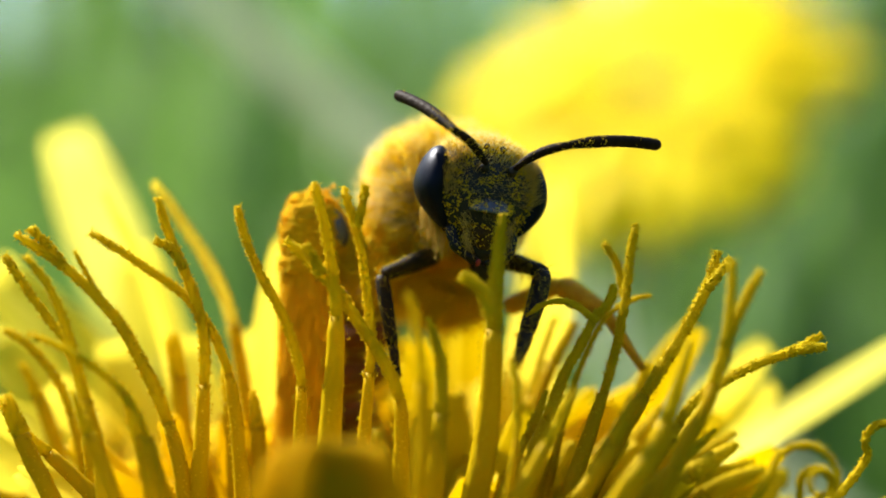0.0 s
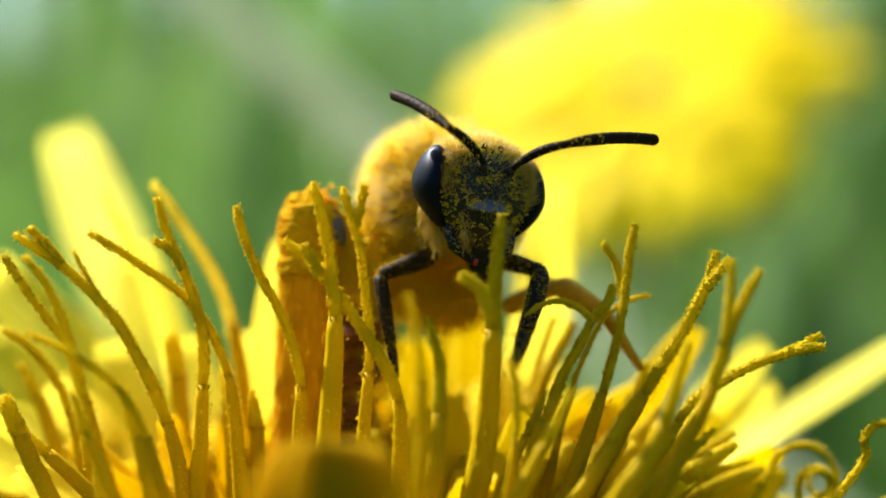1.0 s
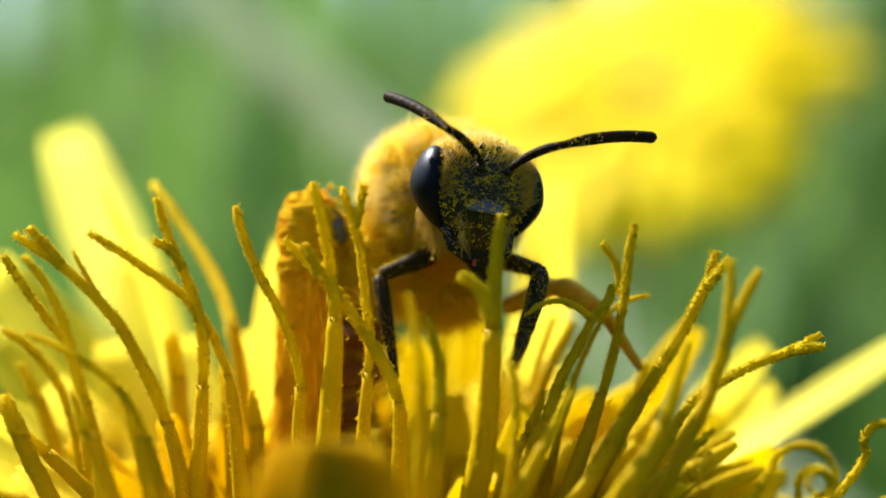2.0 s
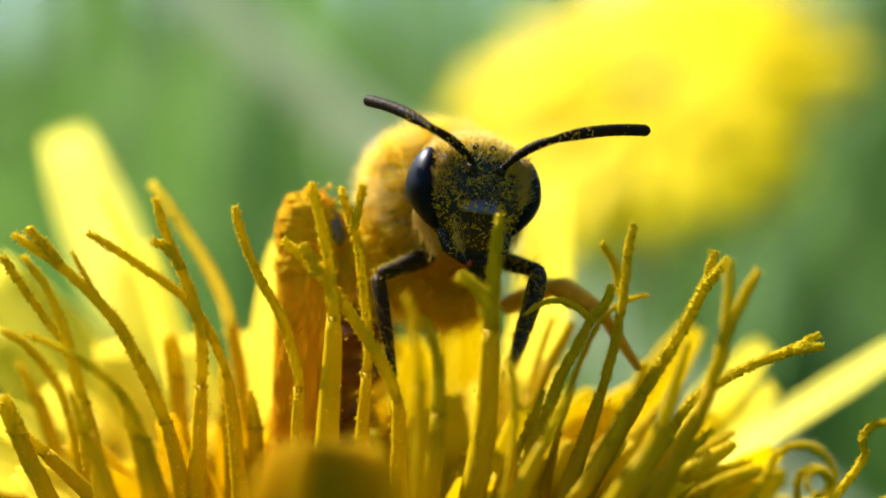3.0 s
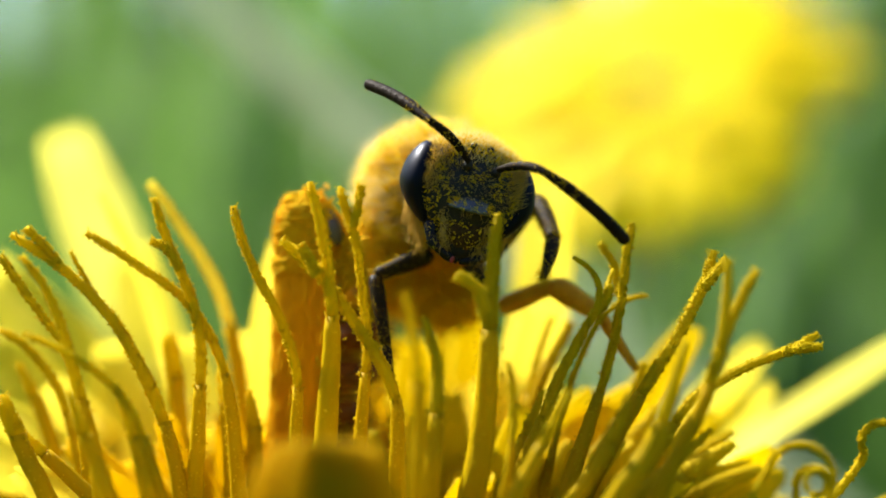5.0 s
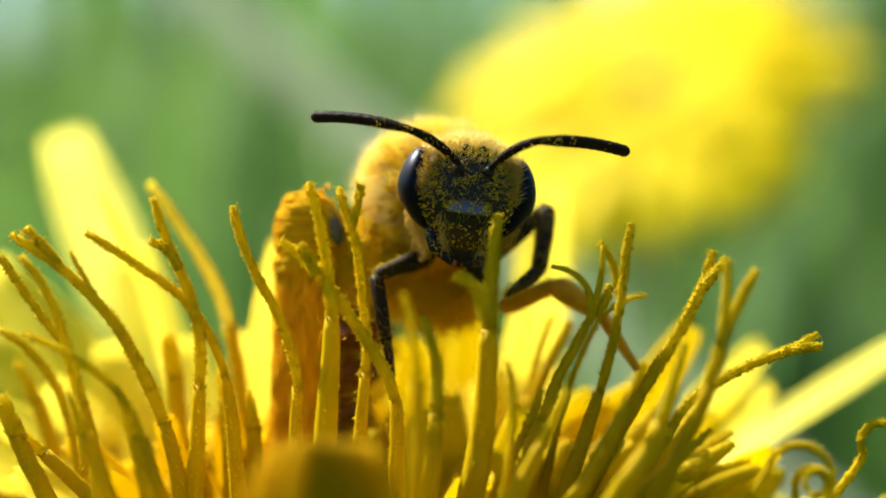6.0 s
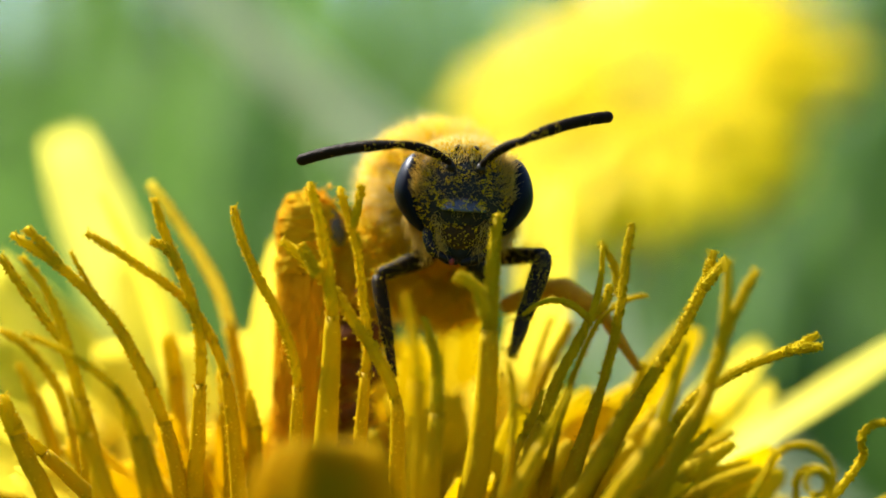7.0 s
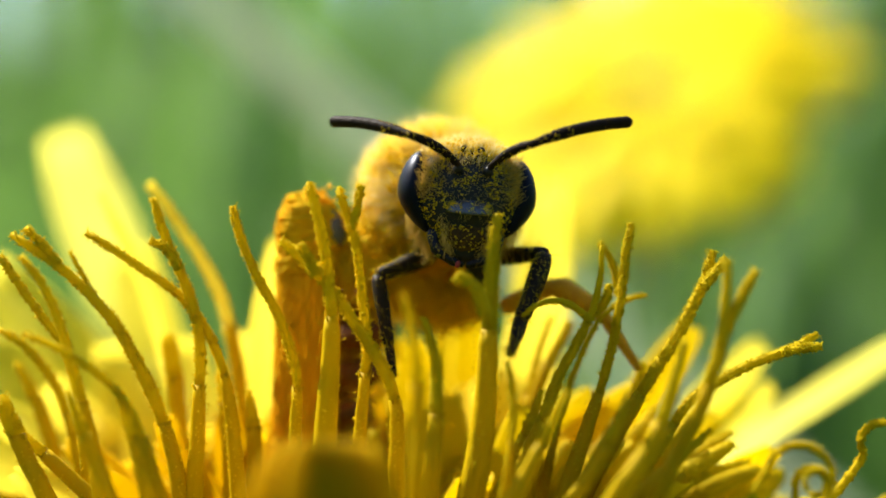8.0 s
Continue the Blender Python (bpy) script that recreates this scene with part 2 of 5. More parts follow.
# ---------------------------------------------------------------- ground and meadow
def make_ground():
    bm = bmesh.new()
    n, edges = 28, [0.0]
    for i in range(n):
        edges.append(60 * 1.62 ** i if i < 24 else edges[-1] * 2)
    line = sorted({-e for e in edges} | set(edges))
    rows = [[bm.verts.new((x, y, -1.5 + 2.0 * noise.noise((x * 0.01, y * 0.01, 0)) if max(abs(x), abs(y)) < 4000 else -3.0)) for x in line] for y in line]
    for r0, r1 in zip(rows, rows[1:]):
        for k in range(len(line) - 1):
            bm.faces.new((r0[k], r0[k + 1], r1[k + 1], r1[k]))
    g = part("ground", bm, M_SOIL, None)
    tagged(g, "green mossy lawn soil under the meadow grass", "ground", kind="structure")


def blade(bm, base, height, width, lean, turn, rng, bow=0.5, steps=6):
    """A grass blade: a folded strip that leans, bows and tapers."""
    base = Vector(base)
    out = Vector((math.cos(lean), math.sin(lean), 0))
    side = Vector((math.cos(turn), math.sin(turn), 0))
    fold = side.cross(Vector((0, 0, 1)))
    rows = []
    for i in range(steps + 1):
        t = i / steps
        p = base + Vector((0, 0, height * (t - 0.25 * bow * t * t))) + out * height * bow * t * t * 0.8
        w = width * 0.5 * (0.75 + 0.5 * t) * (1 - t ** 3) + 0.02
        rows.append([bm.verts.new(p - side * w), bm.verts.new(p + fold * w * 0.4), bm.verts.new(p + side * w)])
    for r0, r1 in zip(rows, rows[1:]):
        bm.faces.new((r0[0], r0[1], r1[1], r1[0]))
        bm.faces.new((r0[1], r0[2], r1[2], r1[1]))


def make_grass():
    """Tall meadow all round; short turf in the clearing where the dandelions stand."""
    rng = random.Random(5)
    for name, count, near, far, tall, label in (("short_grass", 1100, 60, 200, 45, "short green turf round the dandelion stalks"),
                                                ("meadow_grass", 9000, 240, 850, 160, "soft green meadow grass behind the dandelions"),
                                                ("tall_grass", 18000, 700, 2400, 480, "tall soft green grass farther out in the meadow")):
        bm = bmesh.new()
        for _ in range(count):
            a, r = rng.uniform(0, 2 * math.pi), math.sqrt(rng.uniform(near ** 2, far ** 2))
            if tall > 300 and rng.random() < 0.33:
                r = far + 3000 * rng.random() ** 1.7
            h = tall * rng.uniform(0.45, 1.25)
            blade(bm, (r * math.cos(a), r * math.sin(a), -3), h, rng.uniform(2.5, 6.0) * (1 if tall < 200 else 2.2), rng.uniform(0, 6.28), rng.uniform(0, 6.28), rng, rng.uniform(0.1, 0.8), 5)
        tagged(part(name, bm, M_GRASS, None), label, "grass", kind="stuff")


def broad_leaf(name, base, height, width, lean, bow, mat, label, turn=0.0, fall=0.0):
    """A single leaf: a thick folded blade with a raised midrib."""
    ob = thing(name, base, label, "leaf", "broad leaves in the meadow")
    ob.rotation_euler = (0, radians(fall), 0)
    bm = bmesh.new()
    rng = random.Random(int(width * 10))
    blade(bm, (0, 0, 0), height, width, lean, turn, rng, bow, 12)
    sol = part("leaf_blade", bm, mat, ob).modifiers.new("thick", "SOLIDIFY")
    sol.thickness = 0.0004
    bm = bmesh.new()
    out, fold = Vector((math.cos(lean), math.sin(lean), 0)), Vector((math.sin(turn), -math.cos(turn), 0))
    path = []
    for k in range(13):
        t = k / 12
        w = width * 0.5 * (0.75 + 0.5 * t) * (1 - t ** 3)
        path.append(Vector((0, 0, height * (t - 0.25 * bow * t * t))) + out * height * bow * t * t * 0.8 + fold * w * 0.4)
    tube(bm, path, [width * 0.04 * (1.1 - k / 12) for k in range(13)], 6)
    part("midrib", bm, mat, ob)
    return ob


make_ground()
make_grass()
broad_leaf("dry_grass_blade", (112, 170, -2), 250, 8, 0.0, 0.03, M_DRY, "pale dry grass blade leaning over the meadow", fall=-51)
broad_leaf("plantain_leaf", (100, 330, -2), 86, 26, 0.3, 0.06, M_LEAF, "narrow upright green leaf in the meadow")
broad_leaf("plantain_leaf", (113, 375, -2), 200, 30, 0.2, 0.05, M_DARKLEAF, "tall dark green leaf in the meadow")
broad_leaf("plantain_leaf", (-39, 260, -2), 190, 14, 0.4, 0.08, M_LEAF, "narrow upright green leaf in the meadow")
broad_leaf("dock_leaf", (57, 240, -2), 102, 28, 0.4, 0.10, M_DARKLEAF, "short broad dark green leaf in the meadow")
broad_leaf("dock_leaf", (72, 262, -2), 92, 30, 2.6, 0.10, M_LEAF, "short broad green leaf in the meadow")


# ---------------------------------------------------------------- dandelions
def petal_mesh(bm, path, width, tilt, cup=0.25, thick=0.05, cols=8, teeth=0.10, face=(0, 1, 0.02)):
    """A strap-shaped petal along path: cupped, ridged, five small teeth at the tip, with a real thickness."""
    n, tops, bots = len(path), [], []
    for i, p in enumerate(path):
        t = i / (n - 1)
        d = (path[min(i + 1, n - 1)] - path[max(i - 1, 0)]).normalized()
        u = d.cross(Vector(face))
        u = u.normalized() if u.length > 0.05 else Vector((1, 0, 0))
        v = d.cross(u).normalized()
        u, v = u * math.cos(tilt) + v * math.sin(tilt), v * math.cos(tilt) - u * math.sin(tilt)
        w = width * 0.5 * (0.42 + 0.75 * math.sin(min(1.0, t * 1.15) * math.pi * 0.62)) * (1 - 0.35 * max(0, (t - 0.8) / 0.2) ** 2)
        top, bot = [], []
        for k in range(cols + 1):
            s = 2 * k / cols - 1
            lift = cup * w * s * s + 0.035 * width * math.cos(s * math.pi * 4)
            tooth = d * (teeth * width * math.cos(s * math.pi * 5)) if i == n - 1 else Vector((0, 0, 0))
            q = p + u * (w * s) - v * lift + tooth
            top.append(bm.verts.new(q))
            bot.append(bm.verts.new(q + v * thick * (1 - 0.6 * s * s)))
        tops.append(top)
        bots.append(bot)
    for i in range(n - 1):
        for k in range(cols):
            bm.faces.new((tops[i][k], tops[i][k + 1], tops[i + 1][k + 1], tops[i + 1][k]))
            bm.faces.new((bots[i][k], bots[i + 1][k], bots[i + 1][k + 1], bots[i][k + 1]))
        bm.faces.new((tops[i][0], tops[i + 1][0], bots[i + 1][0], bots[i][0]))
        bm.faces.new((tops[i][cols], bots[i][cols], bots[i + 1][cols], tops[i + 1][cols]))
    for k in range(cols):
        bm.faces.new((tops[0][k], bots[0][k], bots[0][k + 1], tops[0][k + 1]))
        bm.faces.new((tops[-1][k], tops[-1][k + 1], bots[-1][k + 1], bots[-1][k]))


def petal(flower, line, width, tilt=0.0, cup=0.25, steps=14, cols=8, mat=M_PETAL):
    # petals on the right take the yellow with shade mixed in
    if mat == M_PETAL and line[-1][0] > SHADE_SIDE:
        mat = M_SHADEPETAL
    bm = bmesh.new()
    petal_mesh(bm, glide(line, steps), width, tilt, cup, cols=cols)
    return part("petal", bm, mat, flower)


# local x beyond which the shade-coloured copies are used
SHADE_SIDE = -0.11


def bristle(bm, path, radii, count, rng):
    """Short sweeping hairs that stand out from a style, each with a grain on its end."""
    n = len(path)
    for _ in range(count):
        i = rng.randrange(0, n - 1)
        d = (path[i + 1] - path[i]).normalized()
        o = Vector((rng.gauss(0, 1), rng.gauss(0, 1), rng.gauss(0, 1)))
        o = (o - d * o.dot(d)).normalized()
        way = (o + d * rng.uniform(0.1, 0.9)).normalized()
        long = rng.uniform(0.03, 0.085)
        root = path[i].lerp(path[i + 1], rng.random()) + o * radii[i] * 0.95
        hair(bm, root, way, long, 0.016, Vector((0, 0, 0)), rng)
        if rng.random() < 0.5:
            grain(bm, root + way * long, rng.uniform(0.014, 0.026), rng)


def floret(flower, line, wide=0.40, fork=None, tube_to=0.5, grains=230, rng=None, thin=0.58, skin_mat=M_STYLE, taper=0.30):
    """An anther tube with the pollen-dusted style growing out of it; fork: the line of the second stigma branch."""
    tip = line[-1]
    rng = rng or random.Random(int(abs(tip[0] * 91 + tip[2] * 37)) + 3)
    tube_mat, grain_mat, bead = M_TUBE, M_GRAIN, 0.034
    # right-hand florets: shade painted in by darker, greener materials
    if tip[0] > SHADE_SIDE + rng.gauss(0, 0.5):
        tube_mat, grain_mat, skin_mat, bead = M_SHADETUBE, M_SHADEGRAIN, M_SHADESTYLE, 0.031
    n = 33
    path = glide(line, n)
    for i in range(3, n - 1):
        path[i] = path[i] + Vector((rng.gauss(0, 0.008), rng.gauss(0, 0.008), 0))
    cut = min(n - 6, max(4, int(tube_to * (n - 1))))
    bm = bmesh.new()
    low = path[:cut + 1]
    tube(bm, low, [wide * 0.5 * (1.04 - (0.94 - thin) * 0.8 * max(0.0, i / cut - 0.45) / 0.55) for i in range(cut)] + [wide * 0.5 * thin * 1.2], 15, 0.035)
    way = (path[cut] - path[cut - 1]).normalized()
    for k in range(5):
        q = 2 * math.pi * (k + rng.random() * 0.5) / 5
        o = Vector((math.cos(q), math.sin(q), 0))
        hair(bm, path[cut] - way * 0.10 + o * wide * 0.5 * thin * 1.25, (o * 0.3 + way).normalized(), rng.uniform(0.10, 0.20), 0.03, Vector((0, 0, 0)), rng)
    skin = len(bm.faces)
    dust(bm, low[cut // 2:], [wide * 0.5] * (cut + 1 - cut // 2), int(grains * 0.55), 0.024, rng, 0.05)
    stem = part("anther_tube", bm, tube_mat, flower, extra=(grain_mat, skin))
    up = path[cut:]
    last = len(up) - 1
    radii = [wide * 0.54 * (thin * (1.15 - taper * i / last)) * rng.uniform(0.96, 1.04) for i in range(len(up))]
    radii[0] = wide * 0.5 * thin * 1.12
    radii[-1] *= 0.62
    bm = bmesh.new()
    tube(bm, up, radii, 9)
    skin = len(bm.faces)
    dust(bm, up, radii, int(grains * 0.45), bead * 0.7, rng)
    dust(bm, up, radii, int(grains * 1.0), bead * 0.9, rng, 0.1)
    bristle(bm, up, radii, int(grains * 0.8), rng)
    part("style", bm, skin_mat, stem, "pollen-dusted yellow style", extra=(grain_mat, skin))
    if fork:
        arm = glide(fork, 14)
        r2 = [wide * 0.5 * thin * (0.95 - 0.16 * i / 13) for i in range(14)]
        r2[-1] *= 0.62
        bm = bmesh.new()
        tube(bm, arm, r2, 9)
        skin = len(bm.faces)
        dust(bm, arm, r2, int(grains * 0.5), bead * 0.9, rng)
        bristle(bm, arm, r2, int(grains * 0.3), rng)
        part("stigma_branch", bm, skin_mat, stem, "pollen-dusted stigma branch", extra=(grain_mat, skin))
    return stem


def curl(flower, base, via, start, centre_off, turns, wide=0.26, sense=1, shrink=0.55):
    """A floret whose stigma branch rolls up in a spiral at its end."""
    rng = random.Random(int(abs(start[0] * 70)))
    path = quad_path(base, via, start, 14)
    c = Vector(start) + Vector(centre_off)
    r = Vector(centre_off).length
    a0 = math.atan2(start[2] - c.z, start[0] - c.x)
    n = int(20 * turns)
    for i in range(1, n + 1):
        a = a0 + sense * 2 * math.pi * turns * i / n
        k = r * (1 - shrink * i / n)
        path.append(Vector((c.x + k * math.cos(a), c.y - 0.35 * i / n, c.z + k * math.sin(a))))
    radii = [wide * 0.5 * (1 - 0.45 * i / (len(path) - 1)) for i in range(len(path))]
    bm = bmesh.new()
    tube(bm, path, radii, 8)
    skin = len(bm.faces)
    dust(bm, path, radii, 260, 0.03, rng, 0.35)
    return part("curled_style", bm, M_SHADESTYLE, flower, "curled pollen-dusted stigma", extra=(M_SHADEGRAIN, skin))


def head_base(flower, centre, radius, stalk_len):
    """Green receptacle, its bracts and the hollow stalk down to the ground."""
    bm = bmesh.new()
    ball(bm, centre, (radius, radius, radius * 0.55))
    part("receptacle", bm, M_GREEN, flower)
    bm = bmesh.new()
    top = Vector(centre) + Vector((0, 0, -radius * 0.3))
    path = quad_path((0, 0, -2), (centre[0] * 0.5 + 1.2, centre[1] * 0.5, centre[2] * 0.5), top, 24)
    tube(bm, path, [2.5 - 0.4 * i / 23 for i in range(24)], 14)
    part("stalk", bm, M_STALK, flower, "pale green hollow stalk")
    for k in range(14):
        a = 2 * math.pi * k / 14
        o = Vector((math.cos(a), math.sin(a), 0))
        bm = bmesh.new()
        c = Vector(centre)
        petal_mesh(bm, quad_path(c + o * radius * 0.5 + Vector((0, 0, -radius * 0.5)), c + o * radius * 1.1 + Vector((0, 0, -1)), c + o * radius * 1.25 + Vector((0, 0, 4 if k % 2 else -4)), 8), 2.2, a + math.pi / 2, 0.2, 0.2, 4)
        part("bract", bm, M_GREEN, flower)


flower = thing("dandelion_flower", (-1.00, 3.00, 0.00), "open yellow dandelion head with upright pollen-dusted florets, a bee on it", "flower", "dandelions")
head_base(flower, (0.11, -1.00, 74.25), 5.6, 70)

# tall florets, from one side of the head to the other
floret(flower, [(-6.96, -2.60, 76.00), (-7.21, -3.00, 79.20), (-7.34, -3.00, 80.54), (-7.54, -3.00, 81.86), (-7.84, -3.00, 82.78), (-8.33, -3.00, 83.43), (-8.89, -3.00, 84.22), (-9.32, -3.00, 84.86)], 0.36, tube_to=0.61, thin=0.48, grains=260)
floret(flower, [(-4.55, -2.60, 76.00), (-5.08, -3.00, 79.20), (-5.30, -3.00, 80.28), (-5.63, -3.00, 81.33), (-6.07, -3.00, 82.25), (-6.64, -3.00, 83.28), (-7.21, -3.00, 83.96), (-7.87, -3.00, 84.55), (-8.53, -3.00, 85.01), (-9.05, -3.00, 85.34)], 0.43, tube_to=0.48, thin=0.52, fork=[(-7.93, -3.00, 84.62), (-8.34, -3.00, 85.12), (-8.72, -3.00, 85.50)], grains=330)
floret(flower, [(-4.44, -2.36, 76.00), (-5.29, -2.70, 80.10), (-5.58, -2.70, 81.23), (-6.02, -2.70, 82.23), (-6.59, -2.70, 83.22), (-7.12, -2.70, 83.82), (-7.44, -2.70, 84.38), (-7.74, -2.70, 84.95)], 0.31, tube_to=0.53, thin=0.34, grains=200)
floret(flower, [(-6.19, -4.20, 76.00), (-6.53, -5.00, 79.52), (-6.65, -5.00, 80.54), (-6.88, -5.00, 81.53), (-7.18, -5.00, 82.53), (-7.43, -5.00, 83.40), (-7.67, -5.00, 83.99), (-7.97, -5.00, 84.49), (-8.27, -5.00, 84.86)], 0.34, tube_to=0.64, thin=0.52, grains=180)
floret(flower, [(-4.90, -2.60, 76.00), (-4.78, -3.00, 79.20), (-4.70, -3.00, 80.80), (-4.66, -3.00, 81.86), (-4.63, -3.00, 82.64), (-4.78, -3.00, 83.57), (-5.11, -3.00, 84.49), (-5.50, -3.00, 85.41), (-5.76, -3.00, 86.20)], 0.43, tube_to=0.57, thin=0.49, fork=[(-5.08, -3.30, 84.52), (-5.37, -3.30, 85.01), (-5.76, -3.30, 85.20)], grains=330)
floret(flower, [(-3.50, -2.44, 76.00), (-3.75, -2.80, 79.17), (-3.94, -2.80, 81.04), (-4.13, -2.80, 82.10), (-4.40, -2.80, 82.87), (-4.78, -2.80, 83.49), (-5.27, -2.80, 84.02), (-5.93, -2.80, 84.48), (-6.73, -2.80, 85.01), (-7.35, -2.80, 85.38)], 0.40, tube_to=0.58, thin=0.46, grains=320)
floret(flower, [(-3.47, 0.28, 76.00), (-3.75, 0.60, 78.62), (-3.91, 0.60, 79.80), (-4.11, 0.60, 80.96), (-4.31, 0.60, 82.26), (-4.53, 0.60, 83.28), (-4.92, 0.60, 84.29), (-5.43, 0.60, 85.16), (-6.01, 0.60, 86.00), (-6.51, 0.60, 86.72)], 0.44, tube_to=0.65, thin=0.62, grains=330, skin_mat=M_SUNLIT)
floret(flower, [(-6.57, -3.40, 76.00), (-7.95, -4.00, 79.36), (-8.36, -4.00, 80.15), (-8.70, -4.00, 80.92), (-9.03, -4.00, 81.69)], 0.41, tube_to=0.87, thin=0.80, grains=120)
floret(flower, [(-7.31, -1.40, 76.00), (-7.69, -1.50, 78.96), (-7.94, -1.50, 80.49), (-8.21, -1.50, 81.31), (-8.57, -1.50, 82.00), (-9.13, -1.50, 82.66), (-9.75, -1.50, 83.03)], 0.37, tube_to=0.68, thin=0.48, grains=180)
floret(flower, [(-4.23, -4.68, 76.00), (-5.09, -5.60, 79.62), (-5.52, -5.60, 81.04), (-5.95, -5.60, 81.84), (-6.56, -5.60, 82.39), (-7.35, -5.60, 82.88), (-8.06, -5.60, 83.16)], 0.35, tube_to=0.62, thin=0.45, grains=110)
floret(flower, [(-2.50, -2.60, 76.00), (-2.45, -3.00, 79.20), (-2.39, -3.00, 81.59), (-2.45, -3.00, 82.32), (-2.61, -3.00, 82.91), (-2.95, -3.00, 83.70), (-3.39, -3.00, 84.49), (-3.71, -3.00, 85.28), (-3.89, -3.00, 86.01)], 0.36, tube_to=0.58, thin=0.52, grains=330)
floret(flower, [(-1.91, -3.36, 75.74), (-1.72, -4.20, 79.39), (-1.62, -4.20, 80.94), (-1.52, -4.20, 82.47), (-1.49, -4.20, 83.49), (-1.59, -4.20, 84.51), (-1.71, -4.20, 85.27), (-1.85, -4.20, 85.91), (-2.01, -4.20, 86.51)], 0.60, tube_to=0.72, thin=0.39, grains=170)
floret(flower, [(-1.16, -3.40, 76.00), (-0.97, -4.00, 79.36), (-0.84, -4.00, 81.18), (-0.73, -4.00, 82.39), (-0.70, -4.00, 82.97), (-0.82, -4.00, 83.86), (-0.89, -4.00, 84.76), (-1.05, -4.00, 85.40), (-1.20, -4.00, 85.91), (-1.35, -4.00, 86.42)], 0.37, tube_to=0.60, thin=0.49, fork=[(-1.05, -4.20, 85.46), (-0.93, -4.20, 85.90), (-0.84, -4.20, 86.46)], grains=300)
floret(flower, [(-0.00, -3.40, 75.90), (-0.02, -4.10, 79.38), (-0.03, -4.10, 80.93), (-0.14, -4.10, 81.82), (-0.43, -4.10, 82.46), (-0.81, -4.10, 83.08), (-1.20, -4.10, 83.66), (-1.67, -4.10, 84.27), (-2.24, -4.10, 84.85), (-2.66, -4.10, 85.21)], 0.41, tube_to=0.58, thin=0.56, fork=[(-1.80, -4.50, 84.42), (-2.00, -4.50, 84.79), (-2.18, -4.50, 85.11)], grains=320)
floret(flower, [(0.37, -6.60, 76.00), (0.48, -8.00, 80.00), (0.52, -8.00, 81.39), (0.48, -8.00, 82.63), (0.37, -8.00, 83.43), (0.23, -8.00, 84.10)], 0.41, tube_to=0.81, thin=0.58, grains=60, taper=0.85)
floret(flower, [(0.49, -4.52, 76.00), (0.73, -5.40, 79.58), (0.85, -5.40, 81.08), (0.88, -5.40, 82.31), (0.78, -5.40, 82.92), (0.56, -5.40, 83.54)], 0.44, tube_to=0.74, thin=0.58, grains=120, taper=0.7)
floret(flower, [(1.03, -3.60, 75.63), (1.63, -4.60, 79.45), (1.85, -4.60, 80.61), (1.98, -4.60, 81.87), (2.03, -4.60, 83.12), (2.07, -4.60, 84.26), (2.16, -4.60, 85.14), (2.22, -4.60, 85.79)], 0.63, tube_to=0.75, thin=0.48, fork=[(1.95, -5.60, 83.55), (1.74, -5.60, 84.13), (1.27, -5.60, 84.44)], grains=330, taper=0.62)
floret(flower, [(1.88, -5.00, 76.00), (2.31, -6.00, 79.68), (2.46, -6.00, 80.67), (2.52, -6.00, 81.39), (2.47, -6.00, 82.00), (2.38, -6.00, 82.60)], 0.26, tube_to=0.78, thin=0.42, grains=80)
nudged = floret(flower, [(1.36, -3.40, 76.00), (2.48, -4.00, 79.36), (2.87, -4.00, 80.28), (3.28, -4.00, 81.18), (3.66, -4.00, 82.15), (4.02, -4.00, 82.81), (4.29, -4.00, 83.38)], 0.39, tube_to=0.71, thin=0.56, fork=[(4.35, -3.70, 83.44), (4.72, -3.70, 83.79), (4.81, -3.70, 84.21)], grains=220)
floret(flower, [(3.01, -2.60, 76.00), (3.84, -3.00, 79.20), (4.34, -3.00, 80.74), (4.71, -3.00, 81.86), (4.97, -3.00, 82.84), (5.16, -3.00, 83.83), (5.26, -3.00, 84.75), (5.41, -3.00, 85.61)], 0.47, tube_to=0.60, thin=0.39, fork=[(5.16, -2.50, 83.88), (5.03, -2.50, 84.61), (4.70, -2.50, 85.15)], grains=330)
floret(flower, [(2.81, -1.96, 76.00), (3.37, -2.20, 79.07), (3.80, -2.20, 80.98), (4.20, -2.20, 82.19), (4.60, -2.20, 83.13), (5.04, -2.20, 83.60), (5.49, -2.20, 83.83), (5.88, -2.20, 83.90)], 0.34, tube_to=0.54, thin=0.36, grains=160)
floret(flower, [(2.90, -2.60, 76.00), (4.24, -3.00, 79.20), (4.80, -3.00, 80.28), (5.39, -3.00, 81.26), (5.95, -3.00, 82.18), (6.51, -3.00, 83.07), (7.11, -3.00, 84.22), (7.30, -3.00, 84.97)], 0.50, tube_to=0.64, thin=0.48, fork=[(6.97, -3.40, 84.08), (7.27, -3.40, 84.43), (7.56, -3.40, 84.78)], grains=380)
floret(flower, [(4.08, -5.16, 76.00), (5.53, -6.20, 79.71), (6.01, -6.20, 80.70), (6.47, -6.20, 81.63), (6.77, -6.20, 82.49), (6.99, -6.20, 83.21), (7.33, -6.20, 83.96), (7.67, -6.20, 84.56)], 0.43, tube_to=0.72, thin=0.50, fork=[(6.83, -6.50, 82.93), (6.96, -6.50, 83.94), (6.99, -6.50, 84.80)], grains=260)
